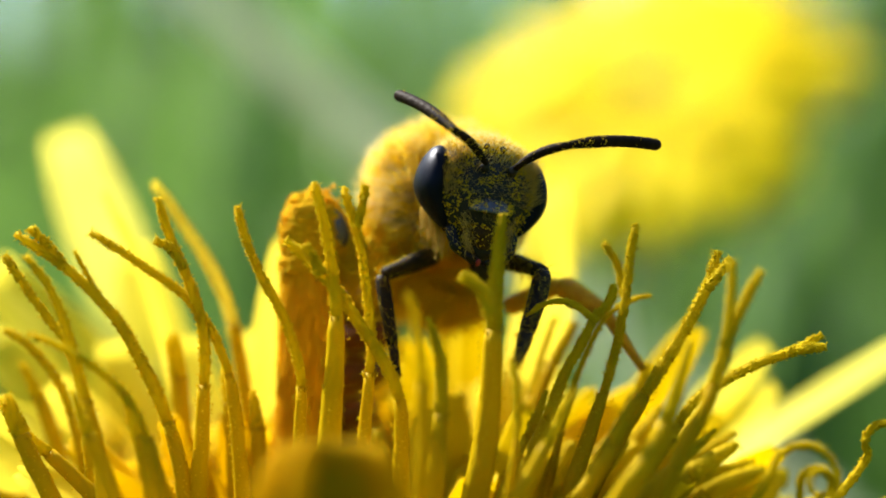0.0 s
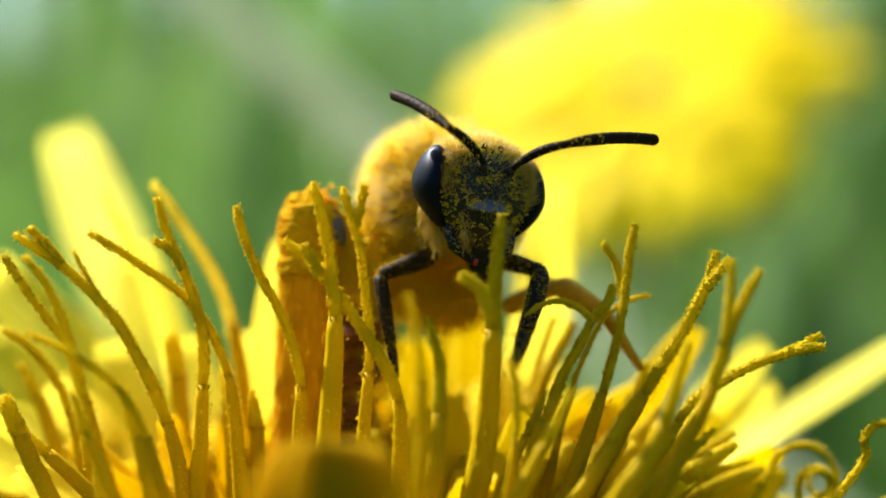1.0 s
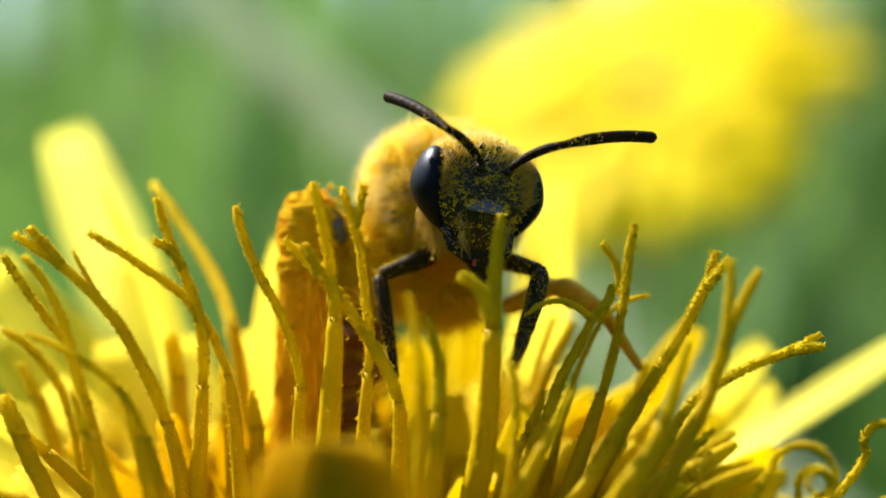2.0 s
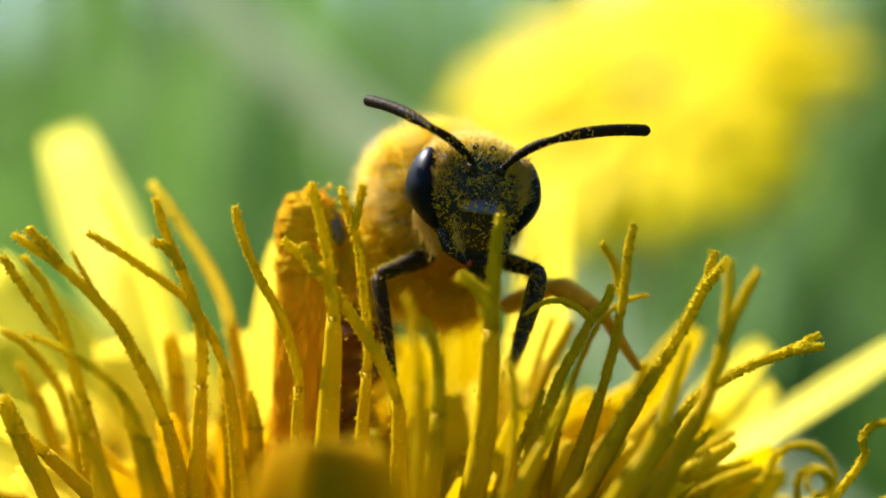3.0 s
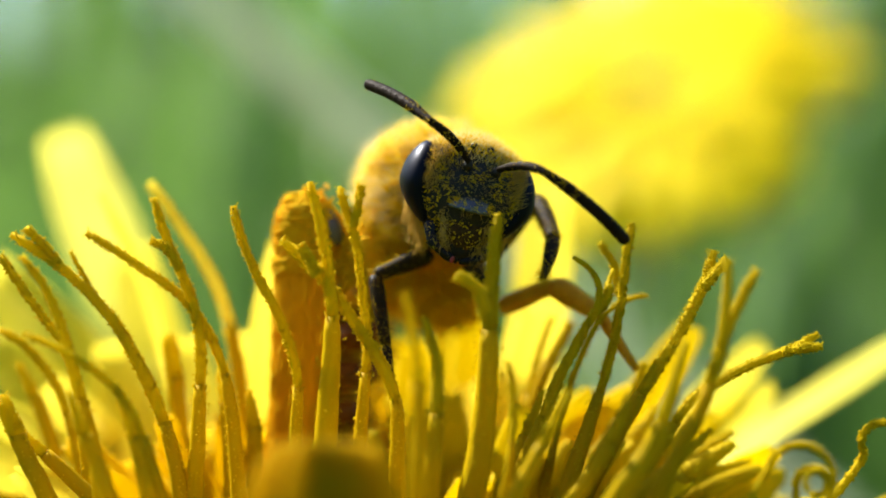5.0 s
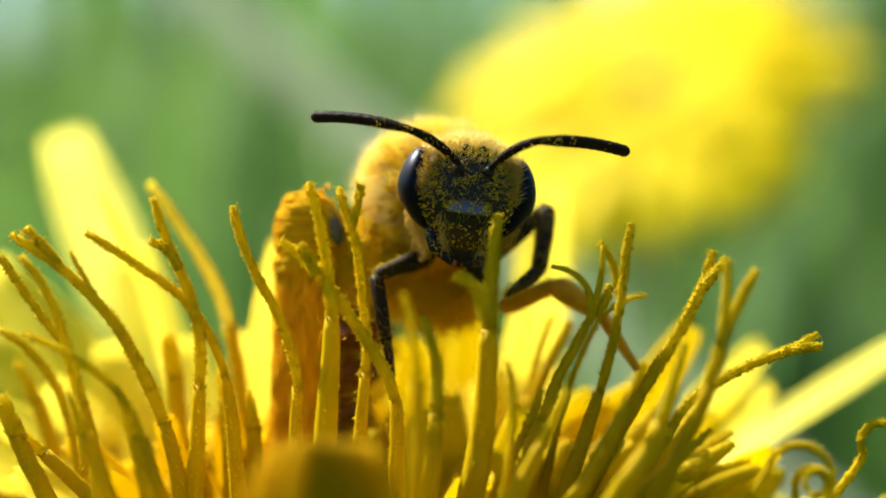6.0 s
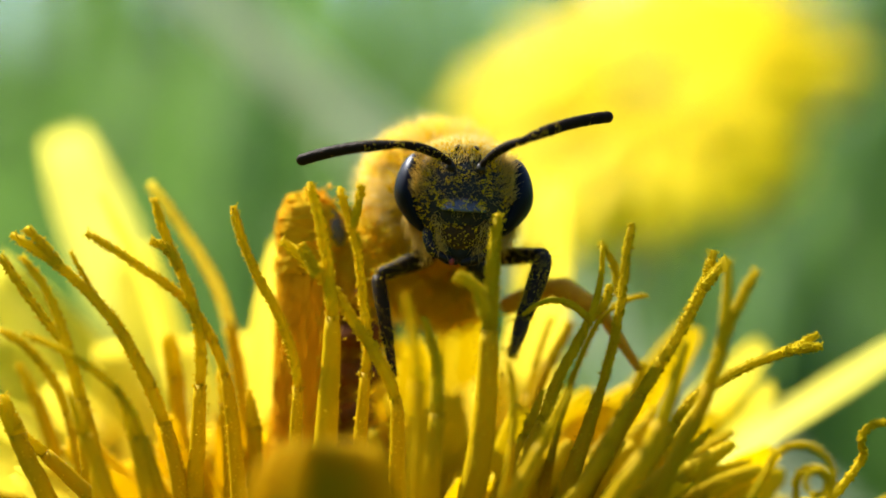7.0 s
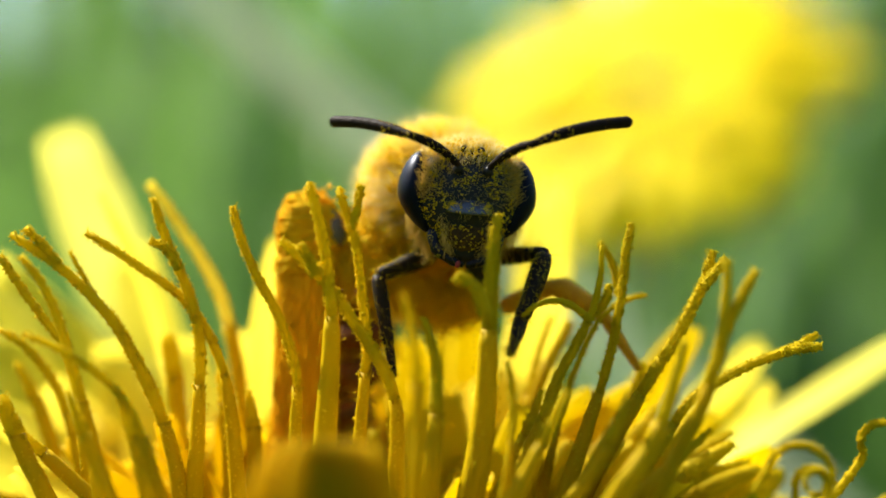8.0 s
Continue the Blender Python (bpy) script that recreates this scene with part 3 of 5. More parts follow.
floret(flower, [(3.25, -2.60, 76.00), (5.16, -3.00, 79.20), (5.82, -3.00, 80.08), (6.34, -3.00, 80.87), (6.76, -3.00, 81.46), (7.42, -3.00, 81.92), (8.21, -3.00, 82.32), (9.11, -3.00, 82.67), (9.76, -3.00, 83.01)], 0.40, tube_to=0.61, thin=0.49, fork=[(8.82, -3.40, 82.62), (9.28, -3.40, 82.71), (9.74, -3.40, 82.75)], grains=320)
floret(flower, [(2.45, -5.80, 76.00), (4.60, -7.00, 79.84), (5.23, -7.00, 80.74), (5.58, -7.00, 81.56), (5.84, -7.00, 82.44), (6.05, -7.00, 83.14)], 0.55, tube_to=0.79, thin=0.56, grains=90, taper=0.75)
floret(flower, [(2.56, -0.20, 76.00), (2.87, 0.00, 78.71), (3.11, 0.00, 80.45), (3.41, 0.00, 81.45), (3.82, 0.00, 82.38), (4.25, 0.00, 83.16)], 0.41, tube_to=0.85, thin=0.59, grains=140)
floret(flower, [(2.31, 0.12, 76.00), (2.89, 0.40, 79.83), (3.10, 0.40, 80.98), (3.39, 0.40, 82.13), (3.79, 0.40, 83.29)], 0.34, tube_to=0.72, thin=0.47, grains=110)
floret(flower, [(-5.34, -0.60, 76.00), (-5.44, -0.50, 78.79), (-5.50, -0.50, 79.95), (-5.61, -0.50, 81.07), (-5.73, -0.50, 82.20), (-5.87, -0.50, 82.90)], 0.43, tube_to=0.90, thin=0.85, grains=60)
floret(flower, [(2.29, -1.00, 76.00), (4.28, -1.00, 79.32), (5.06, -1.00, 80.36), (5.64, -1.00, 81.40), (5.94, -1.00, 82.24)], 0.43, tube_to=0.81, thin=0.56, grains=120)
# broad tubes low on the viewer's side
floret(flower, [(-5.09, -5.00, 76.00), (-6.04, -6.00, 79.46), (-6.33, -6.00, 80.31), (-6.71, -6.00, 81.15), (-7.01, -6.00, 82.00)], 0.41, tube_to=0.86, thin=0.56, grains=60, taper=0.8)
floret(flower, [(-4.76, -4.68, 76.00), (-5.30, -5.60, 79.40), (-5.49, -5.60, 80.37), (-5.76, -5.60, 81.23), (-6.07, -5.60, 82.08)], 0.44, tube_to=0.84, thin=0.58, grains=60, taper=0.8)
floret(flower, [(-4.01, -1.40, 76.00), (-4.10, -1.50, 78.71), (-4.15, -1.50, 80.08), (-4.26, -1.50, 81.18), (-4.37, -1.50, 82.27)], 0.42, tube_to=0.90, thin=0.69, grains=60)
floret(flower, [(-4.67, -3.00, 76.00), (-6.84, -3.50, 78.98), (-7.49, -3.50, 79.69), (-8.13, -3.50, 80.28), (-8.91, -3.50, 80.99)], 0.42, tube_to=0.85, thin=0.59, grains=40, taper=0.8)
floret(flower, [(0.79, -5.40, 76.00), (2.38, -6.50, 79.55), (2.71, -6.50, 80.14), (3.23, -6.50, 81.15), (3.68, -6.50, 82.04)], 0.45, tube_to=0.83, thin=0.50, grains=60, taper=0.8)
floret(flower, [(1.42, -2.60, 76.00), (2.26, -3.00, 78.96), (2.59, -3.00, 79.88), (2.99, -3.00, 80.80), (3.32, -3.00, 81.72)], 0.40, tube_to=0.84, thin=0.62, grains=60, taper=0.8)
floret(flower, [(1.91, -4.60, 76.00), (3.64, -5.50, 79.26), (4.13, -5.50, 79.99), (4.65, -5.50, 80.85), (5.05, -5.50, 81.71)], 0.44, tube_to=0.86, thin=0.53, grains=60, taper=0.8)
floret(flower, [(-8.26, -0.20, 76.00), (-8.61, 0.00, 78.60), (-8.82, 0.00, 79.88), (-9.18, 0.00, 81.02), (-9.75, 0.00, 82.16)], 0.41, tube_to=0.90, thin=0.66, grains=60, taper=0.8)
floret(flower, [(-3.58, -1.80, 76.00), (-3.52, -2.00, 78.79), (-3.49, -2.00, 79.74), (-3.52, -2.00, 80.69), (-3.65, -2.00, 81.63)], 0.41, tube_to=0.90, thin=0.69, grains=60, taper=0.8)
floret(flower, [(3.43, -0.60, 76.00), (5.59, -0.50, 78.47), (6.43, -0.50, 79.24), (7.42, -0.50, 79.95), (8.26, -0.50, 80.44)], 0.51, tube_to=0.82, thin=0.72, grains=60, taper=0.8)
floret(flower, [(3.07, -1.40, 76.00), (5.74, -1.50, 78.50), (6.56, -1.50, 79.12), (7.52, -1.50, 79.60), (8.48, -1.50, 79.87)], 0.49, tube_to=0.78, thin=0.58, grains=60, taper=0.8)
floret(flower, [(2.83, -3.00, 76.00), (4.58, -3.50, 78.91), (4.97, -3.50, 79.43), (5.62, -3.50, 80.08), (6.27, -3.50, 80.73)], 0.51, tube_to=0.88, thin=0.66, grains=60, taper=0.8)
floret(flower, [(2.70, -4.36, 76.00), (5.03, -5.20, 79.27), (5.52, -5.20, 79.82), (6.14, -5.20, 80.38), (6.88, -5.20, 81.06)], 0.44, tube_to=0.84, thin=0.53, grains=60, taper=0.8)
floret(flower, [(3.25, -1.80, 76.00), (5.41, -2.00, 78.45), (6.15, -2.00, 79.13), (7.06, -2.00, 79.77), (7.98, -2.00, 80.35)], 0.71, tube_to=0.79, thin=0.69, grains=60, taper=0.7)
floret(flower, [(3.56, -1.00, 76.00), (5.94, -1.00, 78.14), (6.78, -1.00, 78.74), (7.82, -1.00, 79.25), (8.83, -1.00, 79.62)], 0.68, tube_to=0.78, thin=0.74, grains=60, taper=0.7)
floret(flower, [(3.39, -1.16, 76.00), (5.09, -1.20, 78.59), (5.71, -1.20, 79.35), (6.54, -1.20, 80.18), (7.23, -1.20, 80.94)], 0.65, tube_to=0.84, thin=0.68, grains=60, taper=0.7)
floret(flower, [(3.27, 0.12, 76.00), (4.54, 0.40, 78.39), (5.12, 0.40, 79.25), (5.84, 0.40, 80.12), (6.49, 0.40, 80.98)], 0.62, tube_to=0.82, thin=0.69, grains=60, taper=0.7)


def loose_branch(length, bow):
    """A stigma branch that swings on its style: along +Z, bowed towards +X."""
    bm = bmesh.new()
    path = quad_path((0, 0, -0.05), (bow, 0, length * 0.5), (0, 0, length), 14)
    radii = [0.088 - 0.003 * i for i in range(14)]
    tube(bm, path, radii, 8)
    skin = len(bm.faces)
    dust(bm, path, radii, 150, 0.026, random.Random(4))
    return part("stigma_branch", bm, M_SHADESTYLE, nudged, "pollen-dusted stigma branch", extra=(M_SHADEGRAIN, skin))


BRANCH_AT = Vector((4.30, -4.00, 83.36))
bowed_branch, straight_branch = loose_branch(1.5, 0.42), loose_branch(1.75, -0.10)
# rolled-up stigmas at the rim
curl(flower, (7.09, -4.00, 76.70), (9.58, -4.00, 79.13), (10.54, -4.00, 80.38), (0.36, 0, 0.28), 0.42, 0.24, -1, 0.0)
curl(flower, (5.78, -6.00, 77.17), (7.22, -6.00, 79.10), (8.09, -6.00, 80.61), (0.56, 0, -0.46), 0.62, 0.20, -1, 0.15)
curl(flower, (6.32, -5.60, 77.08), (8.15, -5.60, 78.66), (8.62, -5.60, 79.93), (0.36, 0, 0.05), 0.85, 0.18, -1, 0.35)
curl(flower, (6.43, -6.40, 77.27), (8.58, -6.40, 78.70), (9.11, -6.40, 79.89), (-0.28, 0, 0.20), 0.7, 0.17, 1, 0.3)

# thin ray petals among them
petal(flower, [(-5.16, 1.50, 75.20), (-5.80, 2.00, 79.62), (-6.82, 2.00, 83.82), (-8.08, 2.00, 86.51)], 0.33, 0.48, mat=M_SUNLIT)
petal(flower, [(6.52, -4.50, 75.20), (8.91, -6.00, 78.44), (9.88, -6.00, 79.22), (10.96, -6.00, 79.80)], 0.35, 0.30)
# outer petals behind the florets, most in yellow brightened as if sunlit through
petal(flower, [(-5.50, 9.00, 73.00), (-9.72, 18.00, 80.85), (-13.17, 19.00, 89.30)], 2.40, 0.48, mat=M_SUNLITPALE)
petal(flower, [(-5.01, 3.75, 75.20), (-5.82, 5.00, 78.26), (-7.31, 7.00, 81.65), (-8.41, 8.00, 85.02)], 1.64, 0.48, mat=M_SUNLIT)
petal(flower, [(-4.50, 2.25, 75.20), (-6.43, 3.00, 78.57), (-9.52, 5.00, 81.80), (-12.22, 6.00, 84.52)], 1.83, 0.48, mat=M_SUNLIT)
petal(flower, [(-4.25, 0.75, 75.20), (-6.81, 1.00, 78.58), (-9.50, 3.00, 80.72), (-11.95, 4.00, 82.66)], 1.41, 0.48, mat=M_SUNLIT)
petal(flower, [(-4.24, 2.25, 75.20), (-4.13, 3.00, 78.57), (-3.93, 4.00, 81.87), (-3.46, 4.00, 85.25)], 0.83, 0.48, mat=M_SUNLIT)
petal(flower, [(-4.37, 3.00, 75.20), (-4.41, 4.00, 78.10), (-4.45, 5.00, 80.19), (-4.53, 5.00, 82.60)], 0.96, 0.48, mat=M_SUNLIT)
petal(flower, [(1.88, 3.00, 75.20), (2.51, 4.00, 78.41), (3.81, 6.00, 82.38), (4.21, 7.00, 87.03)], 1.51, 0.30, mat=M_SUNLIT)
petal(flower, [(1.90, 3.00, 75.20), (1.72, 4.00, 78.41), (1.50, 5.00, 80.83), (1.55, 5.00, 83.28)], 1.65, 0.00, mat=M_SHADEPETAL)
petal(flower, [(2.86, 2.25, 75.20), (3.09, 3.00, 78.57), (3.37, 4.00, 81.09), (3.77, 4.00, 83.76)], 1.48, 0.20, mat=M_SUNLIT)
petal(flower, [(3.31, 3.75, 75.20), (7.37, 5.00, 77.94), (11.54, 9.00, 79.63), (16.29, 12.00, 81.89)], 0.76, 0.35, mat=M_SUNLITPALE)
petal(flower, [(1.39, 0.75, 75.20), (3.57, 1.00, 78.29), (6.16, 3.00, 80.49), (7.82, 3.00, 82.87)], 1.00, 0.15)
petal(flower, [(3.29, 2.25, 75.20), (5.54, 3.00, 77.95), (8.34, 6.00, 80.00), (10.55, 7.00, 82.12)], 1.01, 0.20, mat=M_SUNLIT)
petal(flower, [(2.36, 2.25, 75.20), (5.70, 3.00, 77.95), (8.66, 6.00, 79.42), (10.79, 7.00, 80.88)], 0.92, 0.20, mat=M_SUNLIT)
petal(flower, [(-0.82, 0.00, 75.20), (3.79, 0.00, 78.46), (6.18, 2.00, 79.47), (8.28, 2.00, 80.44)], 1.02, 0.30)
petal(flower, [(1.03, 0.00, 75.20), (3.08, 0.00, 78.46), (4.74, 1.00, 80.04), (6.35, 1.00, 81.36)], 1.12, 0.30)
petal(flower, [(0.91, 0.00, 75.20), (2.65, 0.00, 78.46), (3.94, 1.00, 79.90), (5.04, 1.00, 81.21)], 1.12, 0.30, mat=M_SHADEPETAL)
petal(flower, [(-6.98, 0.00, 75.20), (-8.04, 0.00, 77.32), (-9.46, 0.00, 79.03), (-11.03, 0.00, 80.31)], 1.10, 0.48, mat=M_SUNLIT)
petal(flower, [(-4.79, -1.50, 75.20), (-6.36, -2.00, 77.58), (-7.84, -2.00, 78.93), (-9.20, -2.00, 79.74)], 0.92, 0.48, mat=M_SUNLIT)
petal(flower, [(-0.32, 1.50, 75.20), (-0.26, 2.00, 78.72), (-0.21, 3.00, 80.41), (0.02, 3.00, 82.56)], 1.44, 0.00)
petal(flower, [(-1.08, 1.50, 75.20), (-1.16, 2.00, 78.72), (-1.21, 3.00, 80.10), (-1.13, 3.00, 81.33)], 1.05, 0.00)
petal(flower, [(-3.81, 3.00, 75.20), (-4.72, 4.00, 78.10), (-5.82, 5.00, 80.19), (-6.47, 6.00, 82.38)], 1.34, 0.48, mat=M_SUNLIT)
petal(flower, [(-4.62, 1.50, 75.20), (-5.80, 2.00, 78.12), (-7.35, 3.00, 80.41), (-8.34, 4.00, 82.34)], 1.21, 0.48, mat=M_SUNLIT)
petal(flower, [(-4.69, 0.75, 75.20), (-6.37, 1.00, 78.14), (-8.20, 2.00, 80.07), (-9.40, 2.00, 81.42)], 1.15, 0.48, mat=M_SUNLIT)
petal(flower, [(-5.27, 0.00, 75.20), (-7.32, 0.00, 78.17), (-9.15, 1.00, 79.75), (-10.75, 1.00, 80.92)], 1.12, 0.48, mat=M_SUNLIT)
petal(flower, [(-4.83, -0.75, 75.20), (-6.28, -1.00, 78.21), (-7.39, -1.00, 79.60), (-8.22, -1.00, 80.29)], 0.83, 0.48)
petal(flower, [(-3.67, -0.75, 75.20), (-4.61, -1.00, 78.35), (-5.31, -1.00, 79.74), (-5.86, -1.00, 80.85)], 0.76, 0.48)
petal(flower, [(-4.10, 0.00, 75.20), (-4.19, 0.00, 78.17), (-4.26, 0.00, 79.60), (-4.47, 0.00, 80.88)], 0.78, 0.48)
petal(flower, [(1.35, -0.75, 75.20), (2.06, -1.00, 78.35), (2.68, -1.00, 80.01), (3.03, -1.00, 81.12)], 0.76, 0.20)
petal(flower, [(1.30, 0.00, 75.20), (1.23, 0.00, 78.17), (1.16, 0.00, 79.88), (1.09, 0.00, 81.31)], 0.97, 0.00)

# a bundle of closed florets near the viewer
rng = random.Random(11)
for k in range(6):
    f = k / 5 * 2 - 1
    depth = -11.0 + 0.6 * abs(f)
    bm = bmesh.new()
    petal_mesh(bm, glide([(-1.17 + 1.25 * f, depth, 77.6), (-1.20 + 1.10 * f, depth, 79.8), (-1.20 + 0.68 * f, depth + 0.5, 81.40 - 0.22 * f * f)], 12), 0.95 - 0.15 * abs(f), rng.uniform(-0.2, 0.2), -0.35, 0.35, 8, 0.0)
    part("closed_floret", bm, M_BUD, flower, "olive yellow closed floret")

# the packed inner petals and florets low in the head
for i in range(250):
    a = 2.39996 * i + rng.gauss(0, 0.1)
    f = math.sqrt((i + 0.5) / 250)
    rad = 5.2 * f
    cx, cy, cz = (0.11, -1.00, 75.85)
    o = Vector((math.cos(a), math.sin(a), 0))
    base = Vector((cx, cy, cz)) + o * rad + Vector((0, 0, -0.8 * f * f))
    front = o.y * f < -0.12
    lean = 0.15 + 0.95 * f * (1.15 if front else 0.9)
    if i % 2:
        length = rng.uniform(2.4, 3.4) + 2.0 * f if front else rng.uniform(4.2, 5.8) + 3.4 * f
    else:
        length = rng.uniform(2.4, 3.4) + 0.8 * f if front else rng.uniform(3.4, 5.6) + 2.2 * f
    if front and i % 2:
        continue
    if abs(o.x) > 0.5:
        length *= 0.78
    tip = base + o * length * math.sin(lean) + Vector((rng.gauss(0, 0.3), 0, length * math.cos(lean)))
    via = base.lerp(tip, 0.5) + Vector((0, 0, 0.09 * length * math.sin(lean))) + o * -0.05
    if i % 2:
        petal(flower, [base, via, tip], rng.uniform(1.0, 1.5), a + math.pi / 2 + rng.gauss(0, 0.4), 0.3, 8, 6)
    else:
        floret(flower, [base, via, tip], rng.uniform(0.32, 0.42), tube_to=rng.uniform(0.3, 0.5), grains=110, rng=rng, thin=0.84)

# the dense middle of the head behind the tall florets
for i in range(44):
    s = -1 + 2 * (i + rng.uniform(0.1, 0.9)) / 44
    cx, cy, cz = (0.32, -1.00, 75.99)
    base = Vector((cx + 4.4 * s, cy + rng.uniform(0.0, 4.0), cz))
    tall = rng.uniform(3.2, 5.0) - 0.9 * s * s
    tip = base + Vector((2.9 * s + rng.gauss(0, 0.3), rng.uniform(-0.5, 0.8), tall))
    via = base.lerp(tip, 0.5) + Vector((-0.3 * s, 0.0, 0.2))
    floret(flower, [base, via, tip], rng.uniform(0.34, 0.46), tube_to=rng.uniform(0.4, 0.7), grains=90, rng=rng, thin=0.84)

# a looser row of florets on the viewer's side
for i in range(46):
    s = -1 + 2 * (i + rng.uniform(0.2, 0.8)) / 46
    cx, cy, cz = (0.20, -5.00, 76.93)
    base = Vector((cx + 5.0 * s, cy - rng.uniform(0, 1.5), cz))
    tall = rng.uniform(1.6, 2.6) - 0.5 * s * s
    tip = base + Vector((3.6 * s + rng.gauss(0, 0.35), -rng.uniform(0.5, 3.4), tall))
    via = base.lerp(tip, 0.5) + Vector((-0.35 * s, -0.3, 0.25))
    floret(flower, [base, via, tip], rng.uniform(0.32, 0.44), tube_to=rng.uniform(0.3, 0.55), grains=110, rng=rng, thin=0.84)


def open_dandelion(origin, centre, facing, radius, label):
    """A whole open head on its stalk: rings of strap petals round the axis facing, flat outside, upright in the middle."""
    fl = thing("dandelion_flower", origin, label, "flower", "dandelions")
    rg = random.Random(23)
    axis, centre = Vector(facing).normalized(), Vector(centre)
    head_base(fl, centre - axis * 4.0, 1.7, 0)
    ux = axis.cross(Vector((0, 0, 1))).normalized()
    uy = ux.cross(axis)
    for count, inner, reach_out, lift, rise in ((46, 2.4, 1.00, -0.03, -0.4), (36, 2.0, 0.80, 0.03, 0.0), (26, 1.4, 0.56, 0.10, 0.3), (16, 0.6, 0.30, 0.30, 0.5)):
        for k in range(count):
            a = 2 * math.pi * (k + rg.uniform(-0.3, 0.3)) / count + reach_out * 5
            o = ux * math.cos(a) + uy * math.sin(a)
            uneven = 1 + 0.03 * math.sin(3 * a + 0.6) + 0.03 * math.sin(7 * a)
            ln = radius * reach_out * uneven * rg.uniform(0.90, 1.06) - inner
            b = centre + o * inner + axis * (rise - 2.0)
            tip = b + o * ln + axis * (ln * lift + rg.gauss(0, 0.5))
            via = b.lerp(tip, 0.5) + axis * 0.09 * ln
            bm = bmesh.new()
            petal_mesh(bm, quad_path(b, via, tip, 7), rg.uniform(2.8, 3.6), rg.uniform(-0.3, 0.3), 0.15, 0.1, 4, face=-axis)
            part("petal", bm, M_FARPETAL, fl)
    return fl


open_dandelion((8.0, 112, 0), (11.0, 3.0, 101.3), (-0.31, -0.64, 0.70), 20.8, "open yellow dandelion on a tall stalk in the meadow")


# ---------------------------------------------------------------- the bee
rb = random.Random(77)
bee = thing("bee", (-0.13, 3.00, 83.87), "dark furry bee dusted with yellow pollen on the dandelion", "bee")


def limb(name, a_r, b_r, length, mat, grains=120, parent=None, hairs=0, bulge=1.15, label="", fringe=1.0):
    """A leg segment along local +Z, thickest near its upper third."""
    bm = bmesh.new()
    n = 12
    path = [Vector((0.03 * math.sin(3 * i / n), 0, length * i / n)) for i in range(n + 1)]
    radii = [(a_r + (b_r - a_r) * i / n) * (1 + (bulge - 1) * math.sin(math.pi * min(1, i / n * 1.4)) if i / n < 0.72 else 1) for i in range(n + 1)]
    radii[0] *= 0.8
    radii[-1] *= 0.85
    tube(bm, path, radii, 10)
    ob = part(name, bm, mat, parent or bee, label)
    bm = bmesh.new()
    dust(bm, path, radii, int(grains * 0.7), 0.011, rb)
    for _ in range(hairs * 2):
        f = rb.random()
        d = Vector((rb.gauss(0, 1), rb.gauss(0, 1), rb.gauss(0, 0.3))).normalized()
        hair(bm, Vector((0, 0, f * length)), (d + Vector((0, 0, 0.5))).normalized(), (a_r + b_r) * rb.uniform(0.65, 1.25) * fringe, 0.0075, Vector((0, 0, 0.2)), rb)
    part("leg_pollen", bm, M_POLLEN, ob, "yellow pollen grains and hairs", kind="stuff")
    return ob


def along(a, b, up=(0, -1, 0)):
    """The pose at a (mm) whose +Z points to b and whose +X lies in the plane of up."""
    a, b = Vector(a), Vector(b)
    z = (b - a).normalized()
    y = z.cross(Vector(up)).normalized()
    x = y.cross(z)
    m = Matrix((x, y, z)).transposed().to_4x4()
    return Matrix.Translation(a * MM) @ m


def set_pose(ob, m):
    ob.matrix_basis = m


# thorax with its fur coat
def bare(u):
    """The thin-haired patch behind the cheek, where the dark body shows."""
    return u.y < -0.35 and u.x < -0.28 and -0.55 < u.z < 0.42 and noise.noise(u * 5.0) > -0.16


bm = bmesh.new()
T_C, T_R = (-0.04, -0.25, 2.40), (1.42, 1.54, 1.38)
ball(bm, T_C, T_R)
part("thorax", bm, M_UNDER, bee)
bm = bmesh.new()
fur(bm, T_C, T_R, 7500, 0.72, 0.013, lambda u: u.y < 0.75 and not bare(u), rb, (0, -0.1, 0.1))
part("thorax_fur", bm, M_FUR, bee, "golden fur coat", kind="stuff")
bm = bmesh.new()
fur(bm, T_C, T_R, 1100, 0.80, 0.012, lambda u: u.y < 0.3 and (u.z > 0.55 or u.x < -0.35 and u.z > -0.15) and noise.noise(u * 4.0) > -0.1, rb, (-0.1, -0.2, 0.1))
part("cream_fur", bm, M_CROWN, bee, "cream-coloured longer fur", kind="stuff")
bm = bmesh.new()
for _ in range(2600):
    u = Vector((rb.gauss(0, 1), rb.gauss(0, 1), rb.gauss(0, 1))).normalized()
    if bare(u) or u.z < 0.15 and rb.random() < 0.3:
        continue
    if noise.noise(u * 7.0) + rb.uniform(-0.3, 0.3) < -0.02:
        continue
    k = rb.uniform(1.16, 1.44)
    grain(bm, Vector(T_C) + Vector((u.x * T_R[0], u.y * T_R[1], u.z * T_R[2])) * k, rb.uniform(0.022, 0.055), rb)
part("thorax_pollen", bm, M_POLLEN, bee, "yellow pollen in the fur", kind="stuff")
# sparse silvery hairs over the thin patch
bm = bmesh.new()
fur(bm, T_C, T_R, 260, 0.56, 0.011, bare, rb, (0, -0.1, 0.0))
part("silvery_hair", bm, M_CROWN, bee, "sparse silvery hairs", kind="stuff")
# furry flank towards the abdomen
bm = bmesh.new()
W_C, W_R = (-1.68, -0.40, 0.92), (0.64, 0.64, 0.66)
ball(bm, W_C, W_R)
part("flank", bm, M_CHESTSKIN, bee)
bm = bmesh.new()
fur(bm, W_C, W_R, 1500, 0.72, 0.012, lambda u: u.y < 0.1, rb, (-0.2, 0, -0.3))
part("flank_fur", bm, M_CHESTFUR, bee, "orange flank fur", kind="stuff")
